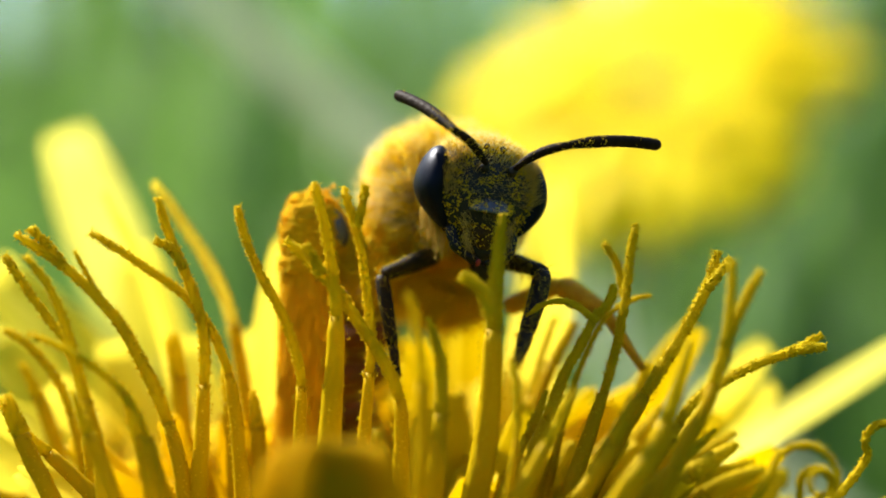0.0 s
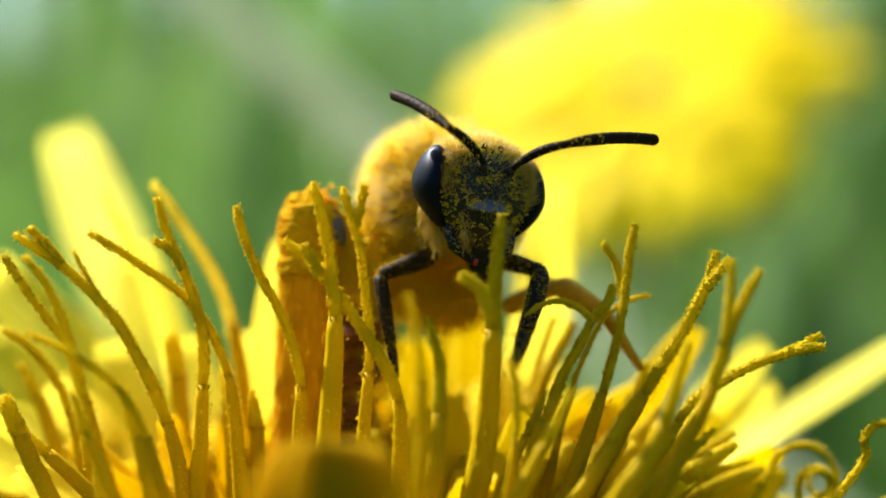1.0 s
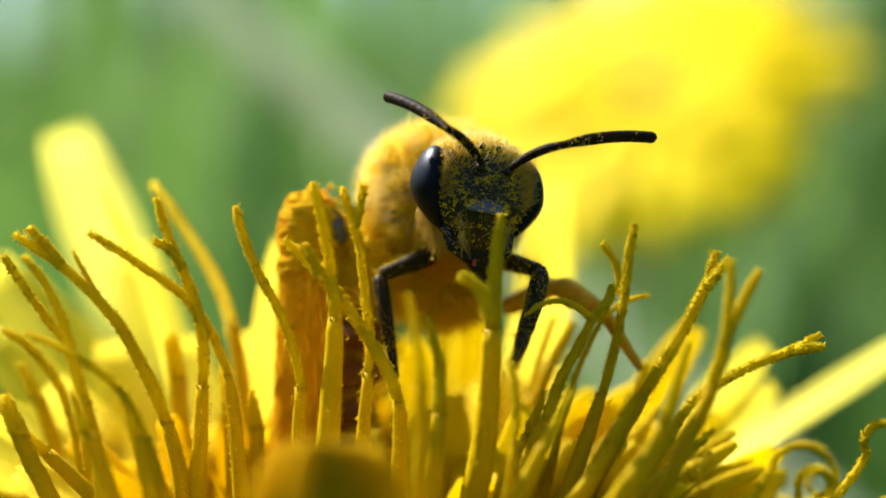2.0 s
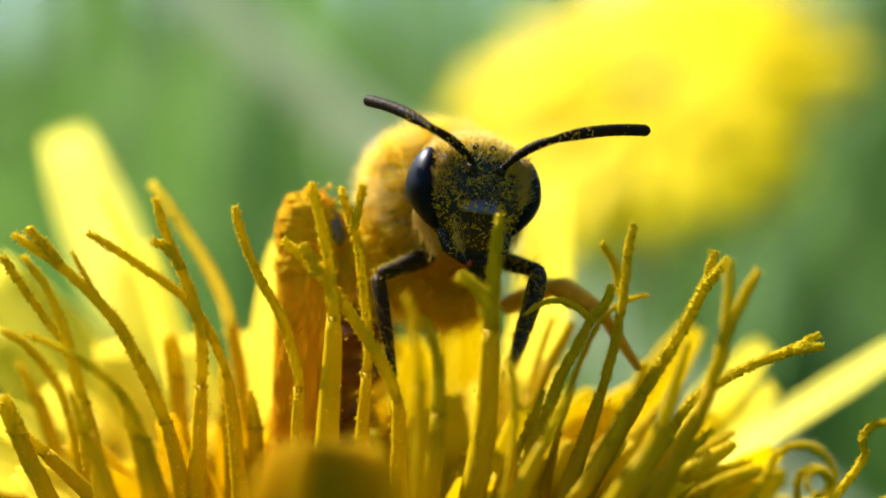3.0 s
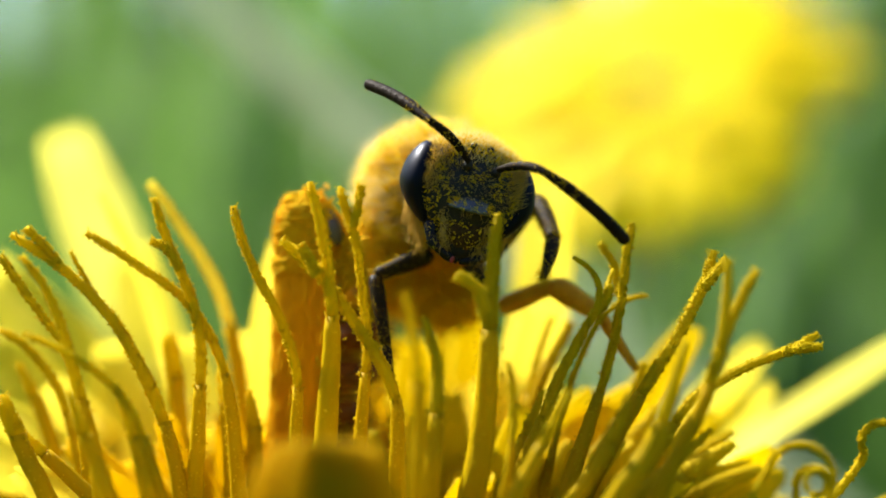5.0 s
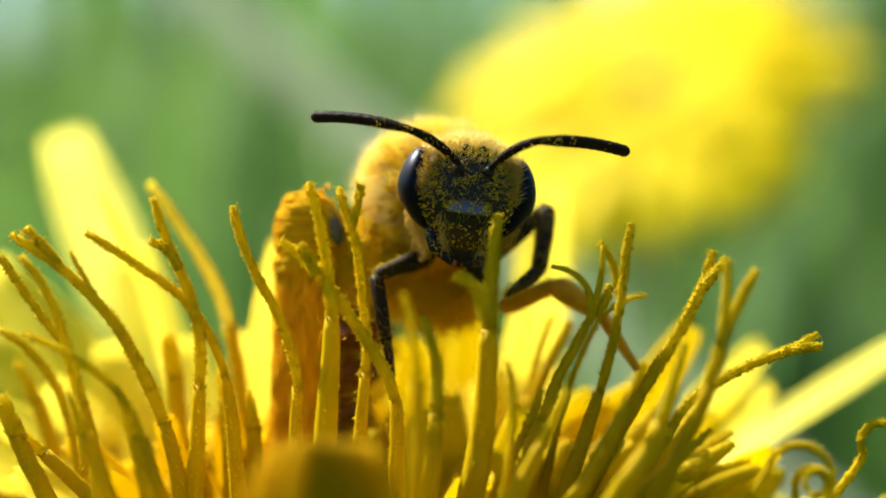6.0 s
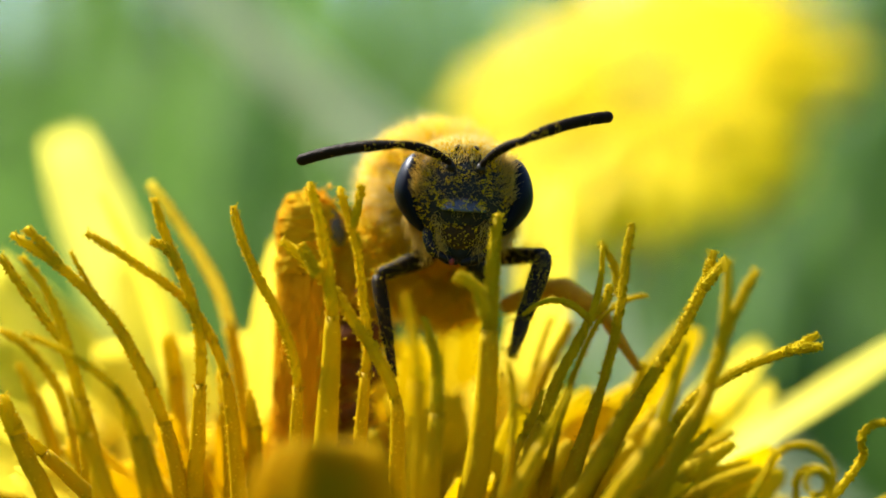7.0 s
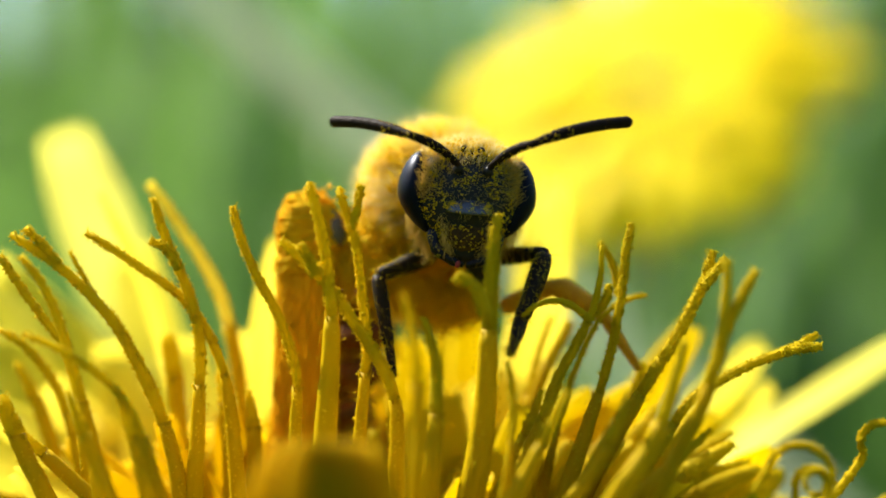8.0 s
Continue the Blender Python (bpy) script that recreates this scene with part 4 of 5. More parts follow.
bm = bmesh.new()
for _ in range(2600):
    u = Vector((rb.gauss(0, 1), -abs(rb.gauss(0, 1)), rb.gauss(0, 1))).normalized()
    if noise.noise(u * 3.5) + rb.uniform(-0.2, 0.2) > 0.2:
        continue
    k = rb.uniform(1.05, 1.38)
    grain(bm, Vector(W_C) + Vector((u.x * W_R[0], u.y * W_R[1], u.z * W_R[2])) * (k + 0.55), rb.uniform(0.02, 0.055), rb)
part("flank_pollen", bm, M_POLLEN, bee, "yellow pollen in the fur", kind="stuff")
# chest below the head, brown and furry
bm = bmesh.new()
C_C, C_R = (0.06, -0.40, 0.52), (0.96, 1.02, 0.84)
ball(bm, C_C, C_R)
part("chest", bm, M_CHESTSKIN, bee)
bm = bmesh.new()
fur(bm, C_C, C_R, 2600, 0.60, 0.014, lambda u: u.y < 0.2 and (u.z < 0.2 or u.x < -0.5), rb, (0, 0, -0.4))
fur(bm, C_C, C_R, 1300, 0.74, 0.014, lambda u: u.y < 0.2 and u.z < -0.25, rb, (0, 0, -0.5))
part("chest_fur", bm, M_CHESTFUR, bee, "orange chest fur", kind="stuff")

# the dark joints where the front legs meet the chest
for x, z, turn in ((-0.36, 1.12, 12), (1.02, 0.62, -35)):
    bm = bmesh.new()
    ball(bm, (x, -1.35, z), (0.27, 0.32, 0.44), pose(0, 0, 0, 0, turn, 0), 18, 12)
    part("leg_joint", bm, M_CHITIN, bee, "dark brown leg joint")

# abdomen curled down beside the thorax: five overlapping plates
A0, A1 = Vector((-2.06, 2.50, 0.69)), Vector((-2.93, 1.00, -4.12))
for i in range(6):
    t = i / 5
    bm = bmesh.new()
    c = A0.lerp(A1, t)
    r = 1.55 * (1 - 0.38 * (t - 0.35) ** 2 * 2.2)
    ball(bm, c, (r * 0.86, r * 0.86, 0.62), pose(0, 0, 0, 0, -11, 0))
    part("abdomen_plate", bm, M_ABDOMEN, bee, "dark brown banded abdomen plate")
    bm = bmesh.new()
    fur(bm, c + Vector((0, 0, -0.2)), (r * 0.85, r * 0.85, 0.45), 420, 0.26, 0.012, lambda u: -0.9 < u.z < 0.1 and u.y < 0.5, rb, (0, 0, -0.6))
    part("abdomen_fringe", bm, M_FUR, bee, kind="stuff")

# hind leg, raised beside the abdomen and packed with orange pollen
hip, knee, heel = Vector((-1.71, 0.00, 0.29)), Vector((-3.00, -0.80, 2.09)), Vector((-3.39, -1.40, -1.61))
leg = limb("hind_thigh", 0.30, 0.42, (knee - hip).length, M_CHITIN, 260)
set_pose(leg, along(hip, knee))
# shin brush: combed golden-brown hairs down the outside of the leg
bm = bmesh.new()
brush = quad_path((-3.17, -0.80, 1.14), (-3.27, -0.90, -1.51), (-3.38, -0.90, -4.43), 40)
tube(bm, brush, [0.74 - 0.0015 * k for k in range(40)], 28, 0.02)
part("hind_shin", bm, M_BRUSH, bee, "golden-brown hind shin")
bm = bmesh.new()
for _ in range(2600):
    f = rb.randrange(0, 39)
    o = Vector((rb.gauss(0, 1), rb.gauss(0, 1), 0)).normalized()
    hair(bm, brush[f] + o * 0.70, (o * 0.25 + Vector((rb.gauss(0, 0.08), 0, -1))).normalized(), rb.uniform(0.3, 0.7), 0.014, Vector((0, 0, -0.2)), rb)
part("shin_hair", bm, M_BRUSH, bee, "combed golden-brown hairs", kind="stuff")
# the pollen packed round the knee: one lumpy crusted mass
bm = bmesh.new()
crust = quad_path((-2.88, -0.70, 2.42), (-3.10, -0.88, 1.65), (-3.18, -0.90, 0.55), 66)
ring_r = [0.80 * math.sqrt(min(1.0, (k + 1) / 24)) - 0.004 * max(0, k - 44) for k in range(66)]
ring_r[0] *= 0.5
tube(bm, crust, ring_r, 44)
for v in bm.verts:
    k = noise.noise(v.co * 2.2) * 0.10 + noise.noise(v.co * 5.0) * 0.07 + noise.noise(v.co * 14.0) * 0.06
    near_p = min(crust, key=lambda q: (q - v.co).length)
    v.co += (v.co - near_p).normalized() * (k + abs(noise.noise(v.co * 8.0)) * 0.17)
part("pollen_load", bm, M_LOAD, bee, "clotted orange pollen packed on the hind leg")
bm = bmesh.new()
dust(bm, crust, ring_r, 2400, 0.042, rb)
for _ in range(420):
    k = rb.randrange(2, 60)
    o = Vector((rb.gauss(-0.4, 1), -abs(rb.gauss(0, 1)), rb.gauss(0, 0.5))).normalized()
    spot = crust[k] + o * ring_r[k]
    if noise.noise(spot * 2.6) < 0.0:
        continue
    for _k in range(3):
        grain(bm, spot + Vector((rb.gauss(0, 0.05), 0, rb.gauss(0, 0.05))), rb.uniform(0.03, 0.085), rb)
dust(bm, brush, [0.72] * 40, 700, 0.024, rb)
part("load_pollen", bm, M_LOADGRAIN, bee, "loose yellow pollen grains", kind="stuff")
bm = bmesh.new()
ball(bm, (-2.52, -1.36, 1.66), (0.24, 0.2, 0.48), pose(0, 0, 0, 0, -20, 0), 18, 14)
part("knee_plate", bm, M_KNEE, bee, "bare dark knee between the pollen")

# middle leg on the far side, reaching out to the petals
h2, k2, e2, f2 = Vector((1.62, -0.60, -0.33)), Vector((2.91, -1.20, 0.24)), Vector((3.95, -1.80, -0.42)), Vector((4.81, -2.20, -1.75))
for nm, a, b, r0, r1, mt in (("middle_thigh", h2, k2, 0.22, 0.22, M_LEGGOLD), ("middle_shin", k2, e2, 0.27, 0.22, M_LEGGOLD), ("middle_foot", e2, f2, 0.15, 0.09, M_LEGGOLD)):
    leg = limb(nm, r0, r1, (b - a).length, mt, 420, hairs=220, fringe=0.7)
    set_pose(leg, along(a, b))

# front leg that keeps its hold
h3, k3, e3, f3 = Vector((-0.13, -1.80, 1.00)), Vector((-1.41, -2.60, 0.50)), Vector((-1.13, -3.00, -1.10)), Vector((-1.00, -3.20, -1.84))
for nm, a, b, r0, r1 in (("front_thigh", h3, k3, 0.22, 0.17), ("front_shin", k3, e3, 0.165, 0.145), ("front_foot", e3, f3, 0.11, 0.07)):
    leg = limb(nm, r0, r1, (b - a).length, M_LEG, 260, hairs=200, fringe=0.8)
    set_pose(leg, along(a, b))

# front leg that grooms: three jointed segments
THIGH, SHIN, FOOT = 1.92, 1.80, 1.25
groom_thigh = limb("front_thigh", 0.20, 0.18, THIGH, M_LEG, 110, hairs=110, fringe=1.2)
groom_shin = limb("front_shin", 0.20, 0.19, SHIN, M_LEG, 420, hairs=340, fringe=0.85)
groom_foot = limb("front_foot", 0.17, 0.08, FOOT, M_LEG, 240, hairs=200, fringe=1.0)

# head: built round its own middle, face towards -Y
head = None
bm = bmesh.new()


def skull(u):
    taper = 1 - 0.34 * max(0.0, -u.z) ** 1.2
    return Vector((u.x * taper, u.y * (1.0 if u.y > 0 else 1 - 0.10 * abs(u.x)), u.z))


ball(bm, (0, 0.12, 0.05), (1.52, 0.98, 1.26), None, 40, 28, skull)
head = part("head", bm, M_CHITIN, bee, "black face dusted with yellow pollen")
def eye_form(side):
    """A long oval whose lower end swings in towards the mouth."""
    def form(u):
        low, high = max(0.0, -u.z), max(0.0, u.z)
        slim = 1 - 0.30 * low ** 1.4
        return Vector((u.x * slim - side * (1.15 * low ** 1.8 + 0.35 * high ** 2), u.y * slim - 0.34 * low ** 1.5, u.z))
    return form


for s in (-1, 1):
    bm = bmesh.new()
    ball(bm, (s * 1.28, 0.05, 0.13), (0.35, 0.60, 0.95), None, 36, 28, eye_form(s))
    part("compound_eye", bm, M_EYE, head, "glossy blue-black compound eye")


def clypeus_form(u):
    """Domed above, cut off to a lip below."""
    z = max(u.z, -0.22)
    return Vector((u.x, u.y * (1 - 0.26 * z), z + (0.12 * abs(u.x) ** 2 if z < 0 else 0)))


bm = bmesh.new()
ball(bm, (0, -0.36, -0.28), (0.66, 0.62, 0.54), None, 48, 36, clypeus_form)
skin = len(bm.faces)
for _ in range(520):
    u = Vector((rb.gauss(0, 0.75), -1, rb.gauss(0.15, 0.55))).normalized()
    if u.z < -0.16 or u.z < 0.5 and abs(u.x) < 0.5 and rb.random() < 0.88 or noise.noise(u * 7.5) + rb.uniform(-0.5, 0.4) > 0.10:
        continue
    u = clypeus_form(u)
    for _k in range(rb.randrange(2, 7)):
        grain(bm, Vector((u.x * 0.67 + rb.gauss(0, 0.03), -0.36 + u.y * 0.63, -0.28 + u.z * 0.55 + rb.gauss(0, 0.025))), rb.uniform(0.008, 0.022), rb)
part("clypeus", bm, M_CLYPEUS, head, "shiny black clypeus", extra=(M_POLLEN, skin))
bm = bmesh.new()
ball(bm, (0, -0.38, -0.44), (0.54, 0.36, 0.17), None, 24, 14, lambda u: Vector((u.x, u.y, u.z - 0.5 * u.x ** 2)))
part("lip_slot", bm, M_SLOT, head, "black gap under the clypeus")
bm = bmesh.new()
ball(bm, (0, -0.42, -0.84), (0.62, 0.32, 0.42), pose(0, 0, 0, -8), 28, 18, lambda u: Vector((u.x * (1 - 0.34 * max(0.0, -u.z)), u.y, u.z - 0.12 * u.x ** 2)) * (1 + 0.10 * noise.noise(u * 2.5)))
skin = len(bm.faces)
for _ in range(200):
    u = Vector((rb.gauss(0, 1), -abs(rb.gauss(0, 1)) - 0.4, rb.gauss(0.1, 0.8))).normalized()
    if noise.noise(u * 4.0 + Vector((5, 1, 2))) + rb.uniform(-0.3, 0.3) > 0.08:
        continue
    u = Vector((u.x * (1 - 0.34 * max(0.0, -u.z)), u.y, u.z - 0.12 * u.x ** 2))
    grain(bm, Vector((u.x * 0.64, -0.42 + u.y * 0.34, -0.84 + u.z * 0.44)), rb.uniform(0.010, 0.027), rb)
part("labrum", bm, M_LABRUM, head, "pollen-dusted brown labrum", extra=(M_POLLEN, skin))
bm = bmesh.new()
for k in range(14):
    x = rb.uniform(-0.6, 0.6)
    hair(bm, Vector((x, -0.86 + 0.5 * x * x, -0.38 + 0.05 * x * x)), Vector((rb.gauss(0, 0.6), -0.5, -1)).normalized(), rb.uniform(0.10, 0.30), 0.0035, Vector((0, 0.15, 0)), rb)
for k in range(150):
    x = rb.uniform(-0.5, 0.5)
    root = Vector((x, -0.60 + 0.35 * x * x, -0.54 - 0.25 * x * x + rb.gauss(0, 0.015)))
    hair(bm, root, Vector((rb.gauss(0, 0.15), -0.8, -0.7)).normalized(), rb.uniform(0.08, 0.17), 0.004, Vector((0, 0.1, -0.5)), rb)
for _ in range(420):
    side = rb.choice((-1, 1))
    f = rb.random()
    root = Vector((side * (0.48 + 0.24 * rb.random() - 0.22 * f), -0.62 + 0.20 * rb.random(), -0.30 - 0.95 * f))
    hair(bm, root, Vector((side * rb.uniform(-0.5, 0.6), -0.55, rb.uniform(-1.0, -0.2))).normalized(), rb.uniform(0.14, 0.40), 0.0055, Vector((-side * 0.2, 0.1, -0.3)), rb)
part("lip_bristles", bm, M_PALEFUR, head, "fine pale bristles round the mouth", kind="stuff")
for s in (-1, 1):
    bm = bmesh.new()
    p = quad_path((s * 0.70, -0.26, -0.74), (s * 0.62, -0.50, -1.24), (s * 0.03, -0.62, -1.52), 20)
    tube(bm, p, [0.175 - 0.0050 * k + 0.012 * math.sin(k * 0.9) for k in range(20)], 14, 0.0, 0.7)
    for v in bm.verts:
        v.co *= 1 + 0.012 * noise.noise(v.co * 7)
    skin = len(bm.faces)
    dust(bm, p[:13], [0.165 - 0.005 * k for k in range(13)], 130, 0.014, rb)
    part("mandible", bm, M_MANDIBLE, head, "curved black mandible", extra=(M_POLLEN, skin))
    bm = bmesh.new()
    tube(bm, [Vector((s * 0.34, -0.78, 0.62)), Vector((s * 0.36, -0.90, 0.72))], [0.13, 0.09], 10)
    part("antenna_socket", bm, M_CHITIN, head)
bm = bmesh.new()
ball(bm, (0, -0.28, -1.08), (0.60, 0.34, 0.42), None, 20, 14)
part("mouth", bm, M_CHITIN, head)
bm = bmesh.new()
ball(bm, (-0.17, -0.72, -1.52), (0.055, 0.035, 0.09), pose(0, 0, 0, 0, 12), 12, 8)
part("tongue_tip", bm, M_RED, head, "small reddish tongue tip")
bm = bmesh.new()
for x, z in ((-0.2, 1.16), (0, 1.06), (0.2, 1.16)):
    ball(bm, (x, -0.42, z), (0.09, 0.09, 0.09), None, 12, 8)
part("simple_eyes", bm, M_MANDIBLE, head)
# face hairs and pollen
def bm_crown():
    out = bmesh.new()
    fur(out, (0, 0.22, 0.16), (1.3, 0.88, 1.2), 1700, 0.30, 0.008, lambda u: u.z > 0.58 - 0.12 * (abs(u.x) < 0.3), rb, (0, -0.3, 0.2))
    return out


bm = bmesh.new()
fur(bm, (0, 0.12, 0.05), (1.40, 0.99, 1.25), 1700, 0.16, 0.0045, lambda u: u.y < 0.35 and abs(u.x) < 0.9 and u.z > -0.15, rb, (0, -0.2, -0.4))
for _ in range(560):
    side = rb.choice((-1, 1))
    f = rb.random()
    root = Vector((side * (1.30 - 0.62 * f + rb.gauss(0, 0.05)), rb.uniform(-0.05, 0.45), -0.30 - 0.75 * f + rb.gauss(0, 0.06)))
    hair(bm, root, Vector((side * rb.uniform(-0.1, 0.35), rb.gauss(-0.05, 0.2), -1)).normalized(), rb.uniform(0.22, 0.56), 0.0075, Vector((-side * 0.15, 0.0, -0.2)), rb)
    if rb.random() < 0.25:
        grain(bm, root + Vector((0, 0, -rb.uniform(0.1, 0.7))), rb.uniform(0.01, 0.022), rb)
brow = bmesh.new()
for _ in range(1150):
    side = rb.choice((-1, 1))
    z = rb.uniform(-0.1, 1.0)
    root = Vector((side * rb.uniform(0.62, 1.12), -0.50 + 0.25 * max(0, z - 0.3), z))
    hair(brow, root, Vector((side * rb.uniform(-0.3, 0.6), -0.7, rb.uniform(0.0, 0.8))).normalized(), rb.uniform(0.16, 0.38), 0.006, Vector((side * 0.3, 0, 0.1)), rb)
part("brow_hair", brow, M_PALEFUR, head, "pale hairs beside the eyes", kind="stuff")
part("crown_hair", bm_crown(), M_CROWN, head, "golden crown hairs", kind="stuff")
part("face_hair", bm, M_PALEFUR, head, "pale golden face hairs", kind="stuff")
bm = bmesh.new()
count = 0
while count < 430:
    u = Vector((rb.gauss(0, 1), rb.gauss(0, 1), rb.gauss(0, 1))).normalized()
    if u.y > 0.0 or abs(u.x) > 0.74 or u.z < -0.75:
        continue
    if abs(u.x) < 0.46 and -0.68 < u.z < -0.26:
        continue
    if (u.x ** 2) / 0.14 + ((u.z + 0.10) ** 2) / 0.05 < 1 and rb.random() < 0.75:
        continue
    if noise.noise(u * 6.5) + rb.uniform(-0.5, 0.4) > 0.12:
        continue
    count += 1
    v = skull(u)
    spot = Vector((v.x * 1.49, v.y * 0.98 + 0.12, v.z * 1.26 + 0.05))
    size = rb.uniform(0.8, 1.5)
    for _ in range(rb.randrange(2, 9)):
        grain(bm, spot * rb.uniform(1.0, 1.05) + Vector((rb.gauss(0, 0.032), rb.gauss(0, 0.015), rb.gauss(0, 0.030))) * size, rb.uniform(0.008, 0.020) * size, rb)
for _ in range(520):
    u = Vector((rb.gauss(0, 0.5), -0.5 + rb.gauss(0, 0.3), 1)).normalized()
    grain(bm, Vector((u.x * 1.46, u.y * 0.98 + 0.12, u.z * 1.26 + 0.05)) * rb.uniform(1.0, 1.18), rb.uniform(0.012, 0.034), rb)
part("face_pollen", bm, M_POLLEN, head, "yellow pollen on the face", kind="stuff")

# antennae: a scape on the face and a bowed flagellum on its end
SCAPE, FLAG = 1.42, 2.52
SOCKET = {-1: Vector((-0.36, -0.90, 0.72)), 1: Vector((0.36, -0.90, 0.72))}


def make_antenna():
    bm = bmesh.new()
    p = quad_path((0, 0, 0), (0.10, 0, SCAPE * 0.5), (0, 0, SCAPE), 10)
    r = [0.075, 0.085, 0.095, 0.105, 0.11, 0.11, 0.11, 0.105, 0.10, 0.09]
    tube(bm, p, r, 10)
    scape = part("antenna_scape", bm, M_ANTENNA, head)
    bm = bmesh.new()
    dust(bm, p, r, 60, 0.017, rb, 0.1)
    part("scape_pollen", bm, M_POLLEN, scape, kind="stuff")
    bm = bmesh.new()
    p = quad_path((0, 0, -0.03), (0.10, 0, FLAG * 0.5), (0, 0, FLAG), 45)
    r = [(0.085 + 0.055 * min(1, i / 12)) * (1 if i % 4 else 0.93) for i in range(45)]
    r[-1] *= 0.5
    r[-2] *= 0.85
    tube(bm, p, r, 12)
    skin = len(bm.faces)
    dust(bm, p[:18], r[:18], 80, 0.019, rb)
    dust(bm, p, r, 14, 0.011, rb)
    flag = part("antenna_flagellum", bm, M_ANTENNA, head, "ringed black antenna", extra=(M_POLLEN, skin))
    return scape, flag


ANTENNA = {-1: make_antenna(), 1: make_antenna()}


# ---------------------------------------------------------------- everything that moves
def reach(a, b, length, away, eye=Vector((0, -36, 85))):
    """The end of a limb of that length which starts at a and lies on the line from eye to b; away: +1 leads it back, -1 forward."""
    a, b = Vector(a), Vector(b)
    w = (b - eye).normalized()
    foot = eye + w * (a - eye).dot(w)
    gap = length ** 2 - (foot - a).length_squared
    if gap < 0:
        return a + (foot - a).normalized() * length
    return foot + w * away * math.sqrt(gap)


def motions():
    # the flower head sways a little on its stalk
    def sway(dx):
        return pose(FLOWER.x * MM, FLOWER.y * MM, 0, 0, math.degrees(math.atan(dx / 85.0)), 0)
    walk(flower, [(0.0, sway(0.092)), (0.5, sway(0.09)), (1.0, sway(0.066)), (1.7, sway(0.062)), (2.8, sway(0.035)), (3.0, sway(0.03)), (3.5, sway(0.064)), (4.0, sway(0.028)),
                  (4.5, sway(0.01)), (6.0, sway(-0.012)), (6.5, sway(0.0)), (7.2, sway(0.0)), (8.0, sway(-0.014))])
    # a stigma branch is pushed aside by the grooming leg and springs back
    def swing(degrees, back=0):
        a, b = radians(degrees), radians(back)
        return along(BRANCH_AT, BRANCH_AT + Vector((math.cos(a) * math.cos(b), math.sin(b), math.sin(a) * math.cos(b))), (0, 0, 1))
    walk(bowed_branch, [(0.0, swing(176)), (4.5, swing(174)), (4.6, swing(135)), (4.7, swing(102)), (5.2, swing(105)), (5.8, swing(112)), (6.0, swing(124)), (6.5, swing(134)),
                        (6.8, swing(140)), (6.9, swing(165)), (7.0, swing(175)), (8.0, swing(176))])
    walk(straight_branch, [(0.0, swing(48, 58)), (4.5, swing(48, 58)), (5.0, swing(60, 40)), (5.8, swing(79)), (8.0, swing(80))])
    # the bee's body goes with it
    drift = {}

    def body(t, dx, dz=0.0):
        drift[t] = pose((BEE.x + dx) * MM, BEE.y * MM, (BEE.z + dz) * MM)
        return t, drift[t]
    walk(bee, [body(0.0, 0.09), body(1.0, 0.05), body(1.7, 0.05), body(3.0, 0.0), body(3.5, 0.03), body(4.5, -0.07), body(6.0, -0.04), body(7.0, 0.0), body(8.0, 0.0)])
    stops = sorted(drift)

    def bee_at(t):
        a = max(s for s in stops if s <= t)
        b = min(s for s in stops if s >= t)
        k = 0 if a == b else (t - a) / (b - a)
        return Matrix.Translation(drift[a].translation.lerp(drift[b].translation, k))

    rows = {"head": [], -1: ([], []), 1: ([], []), "thigh": [], "shin": [], "foot": []}

    def face(t, at, yaw, roll, pitch, left, right, away=(1, 1)):
        """The head's middle and turn, and the elbow and tip of both antennae."""
        m = Matrix.Translation(Vector(at) * MM) @ pose(0, 0, 0, 0, 0, yaw) @ pose(0, 0, 0, 0, roll, 0) @ pose(0, 0, 0, pitch, 0, 0)
        rows["head"].append((t, bee_at(t).inverted() @ m))
        for s, (elbow, tip), aw in ((-1, left, away[0]), (1, right, away[1])):
            root = (m @ (SOCKET[s] * MM)) / MM
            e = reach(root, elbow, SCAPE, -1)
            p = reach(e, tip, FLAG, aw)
            for k, (a, b) in enumerate(((root, e), (e, p))):
                rows[s][k].append((t, m.inverted() @ along(a, b, (0, 0, 1))))

    face(0.0, (0.88, 0.00, 86.17), 22, 8, 0, ((0.28, 0.00, 87.75), (-1.08, 0.00, 88.59)), ((2.91, 0.00, 87.41), (5.05, 0.00, 87.41)))
    face(0.5, (0.86, 0.00, 86.17), 22, 8, 0, ((0.25, 0.00, 87.75), (-1.08, 0.00, 88.59)), ((2.88, 0.00, 87.41), (5.03, 0.00, 87.46)))
    face(1.0, (0.83, 0.00, 86.18), 22, 8, 0, ((0.17, 0.00, 87.80), (-1.18, 0.00, 88.59)), ((2.84, 0.00, 87.43), (5.00, 0.00, 87.53)))
    face(1.5, (0.86, 0.00, 86.17), 22, 8, 0, ((0.21, 0.00, 87.78), (-1.13, 0.00, 88.59)), ((2.87, 0.00, 87.41), (5.03, 0.00, 87.50)))
    face(1.7, (0.84, 0.00, 86.17), 22, 8, 0, ((0.20, 0.00, 87.78), (-1.17, 0.00, 88.59)), ((2.86, 0.00, 87.41), (5.01, 0.00, 87.53)))
    face(2.8, (0.71, 0.00, 86.17), 18, 6, 0, ((-0.14, 0.00, 87.79), (-1.75, 0.00, 88.47)), ((2.71, 0.00, 87.50), (4.83, 0.00, 87.75)))
    face(3.0, (0.71, 0.00, 86.17), 17, 6, 0, ((-0.25, 0.00, 87.80), (-1.80, 0.00, 88.46)), ((2.58, 0.00, 87.54), (4.80, 0.00, 87.75)))
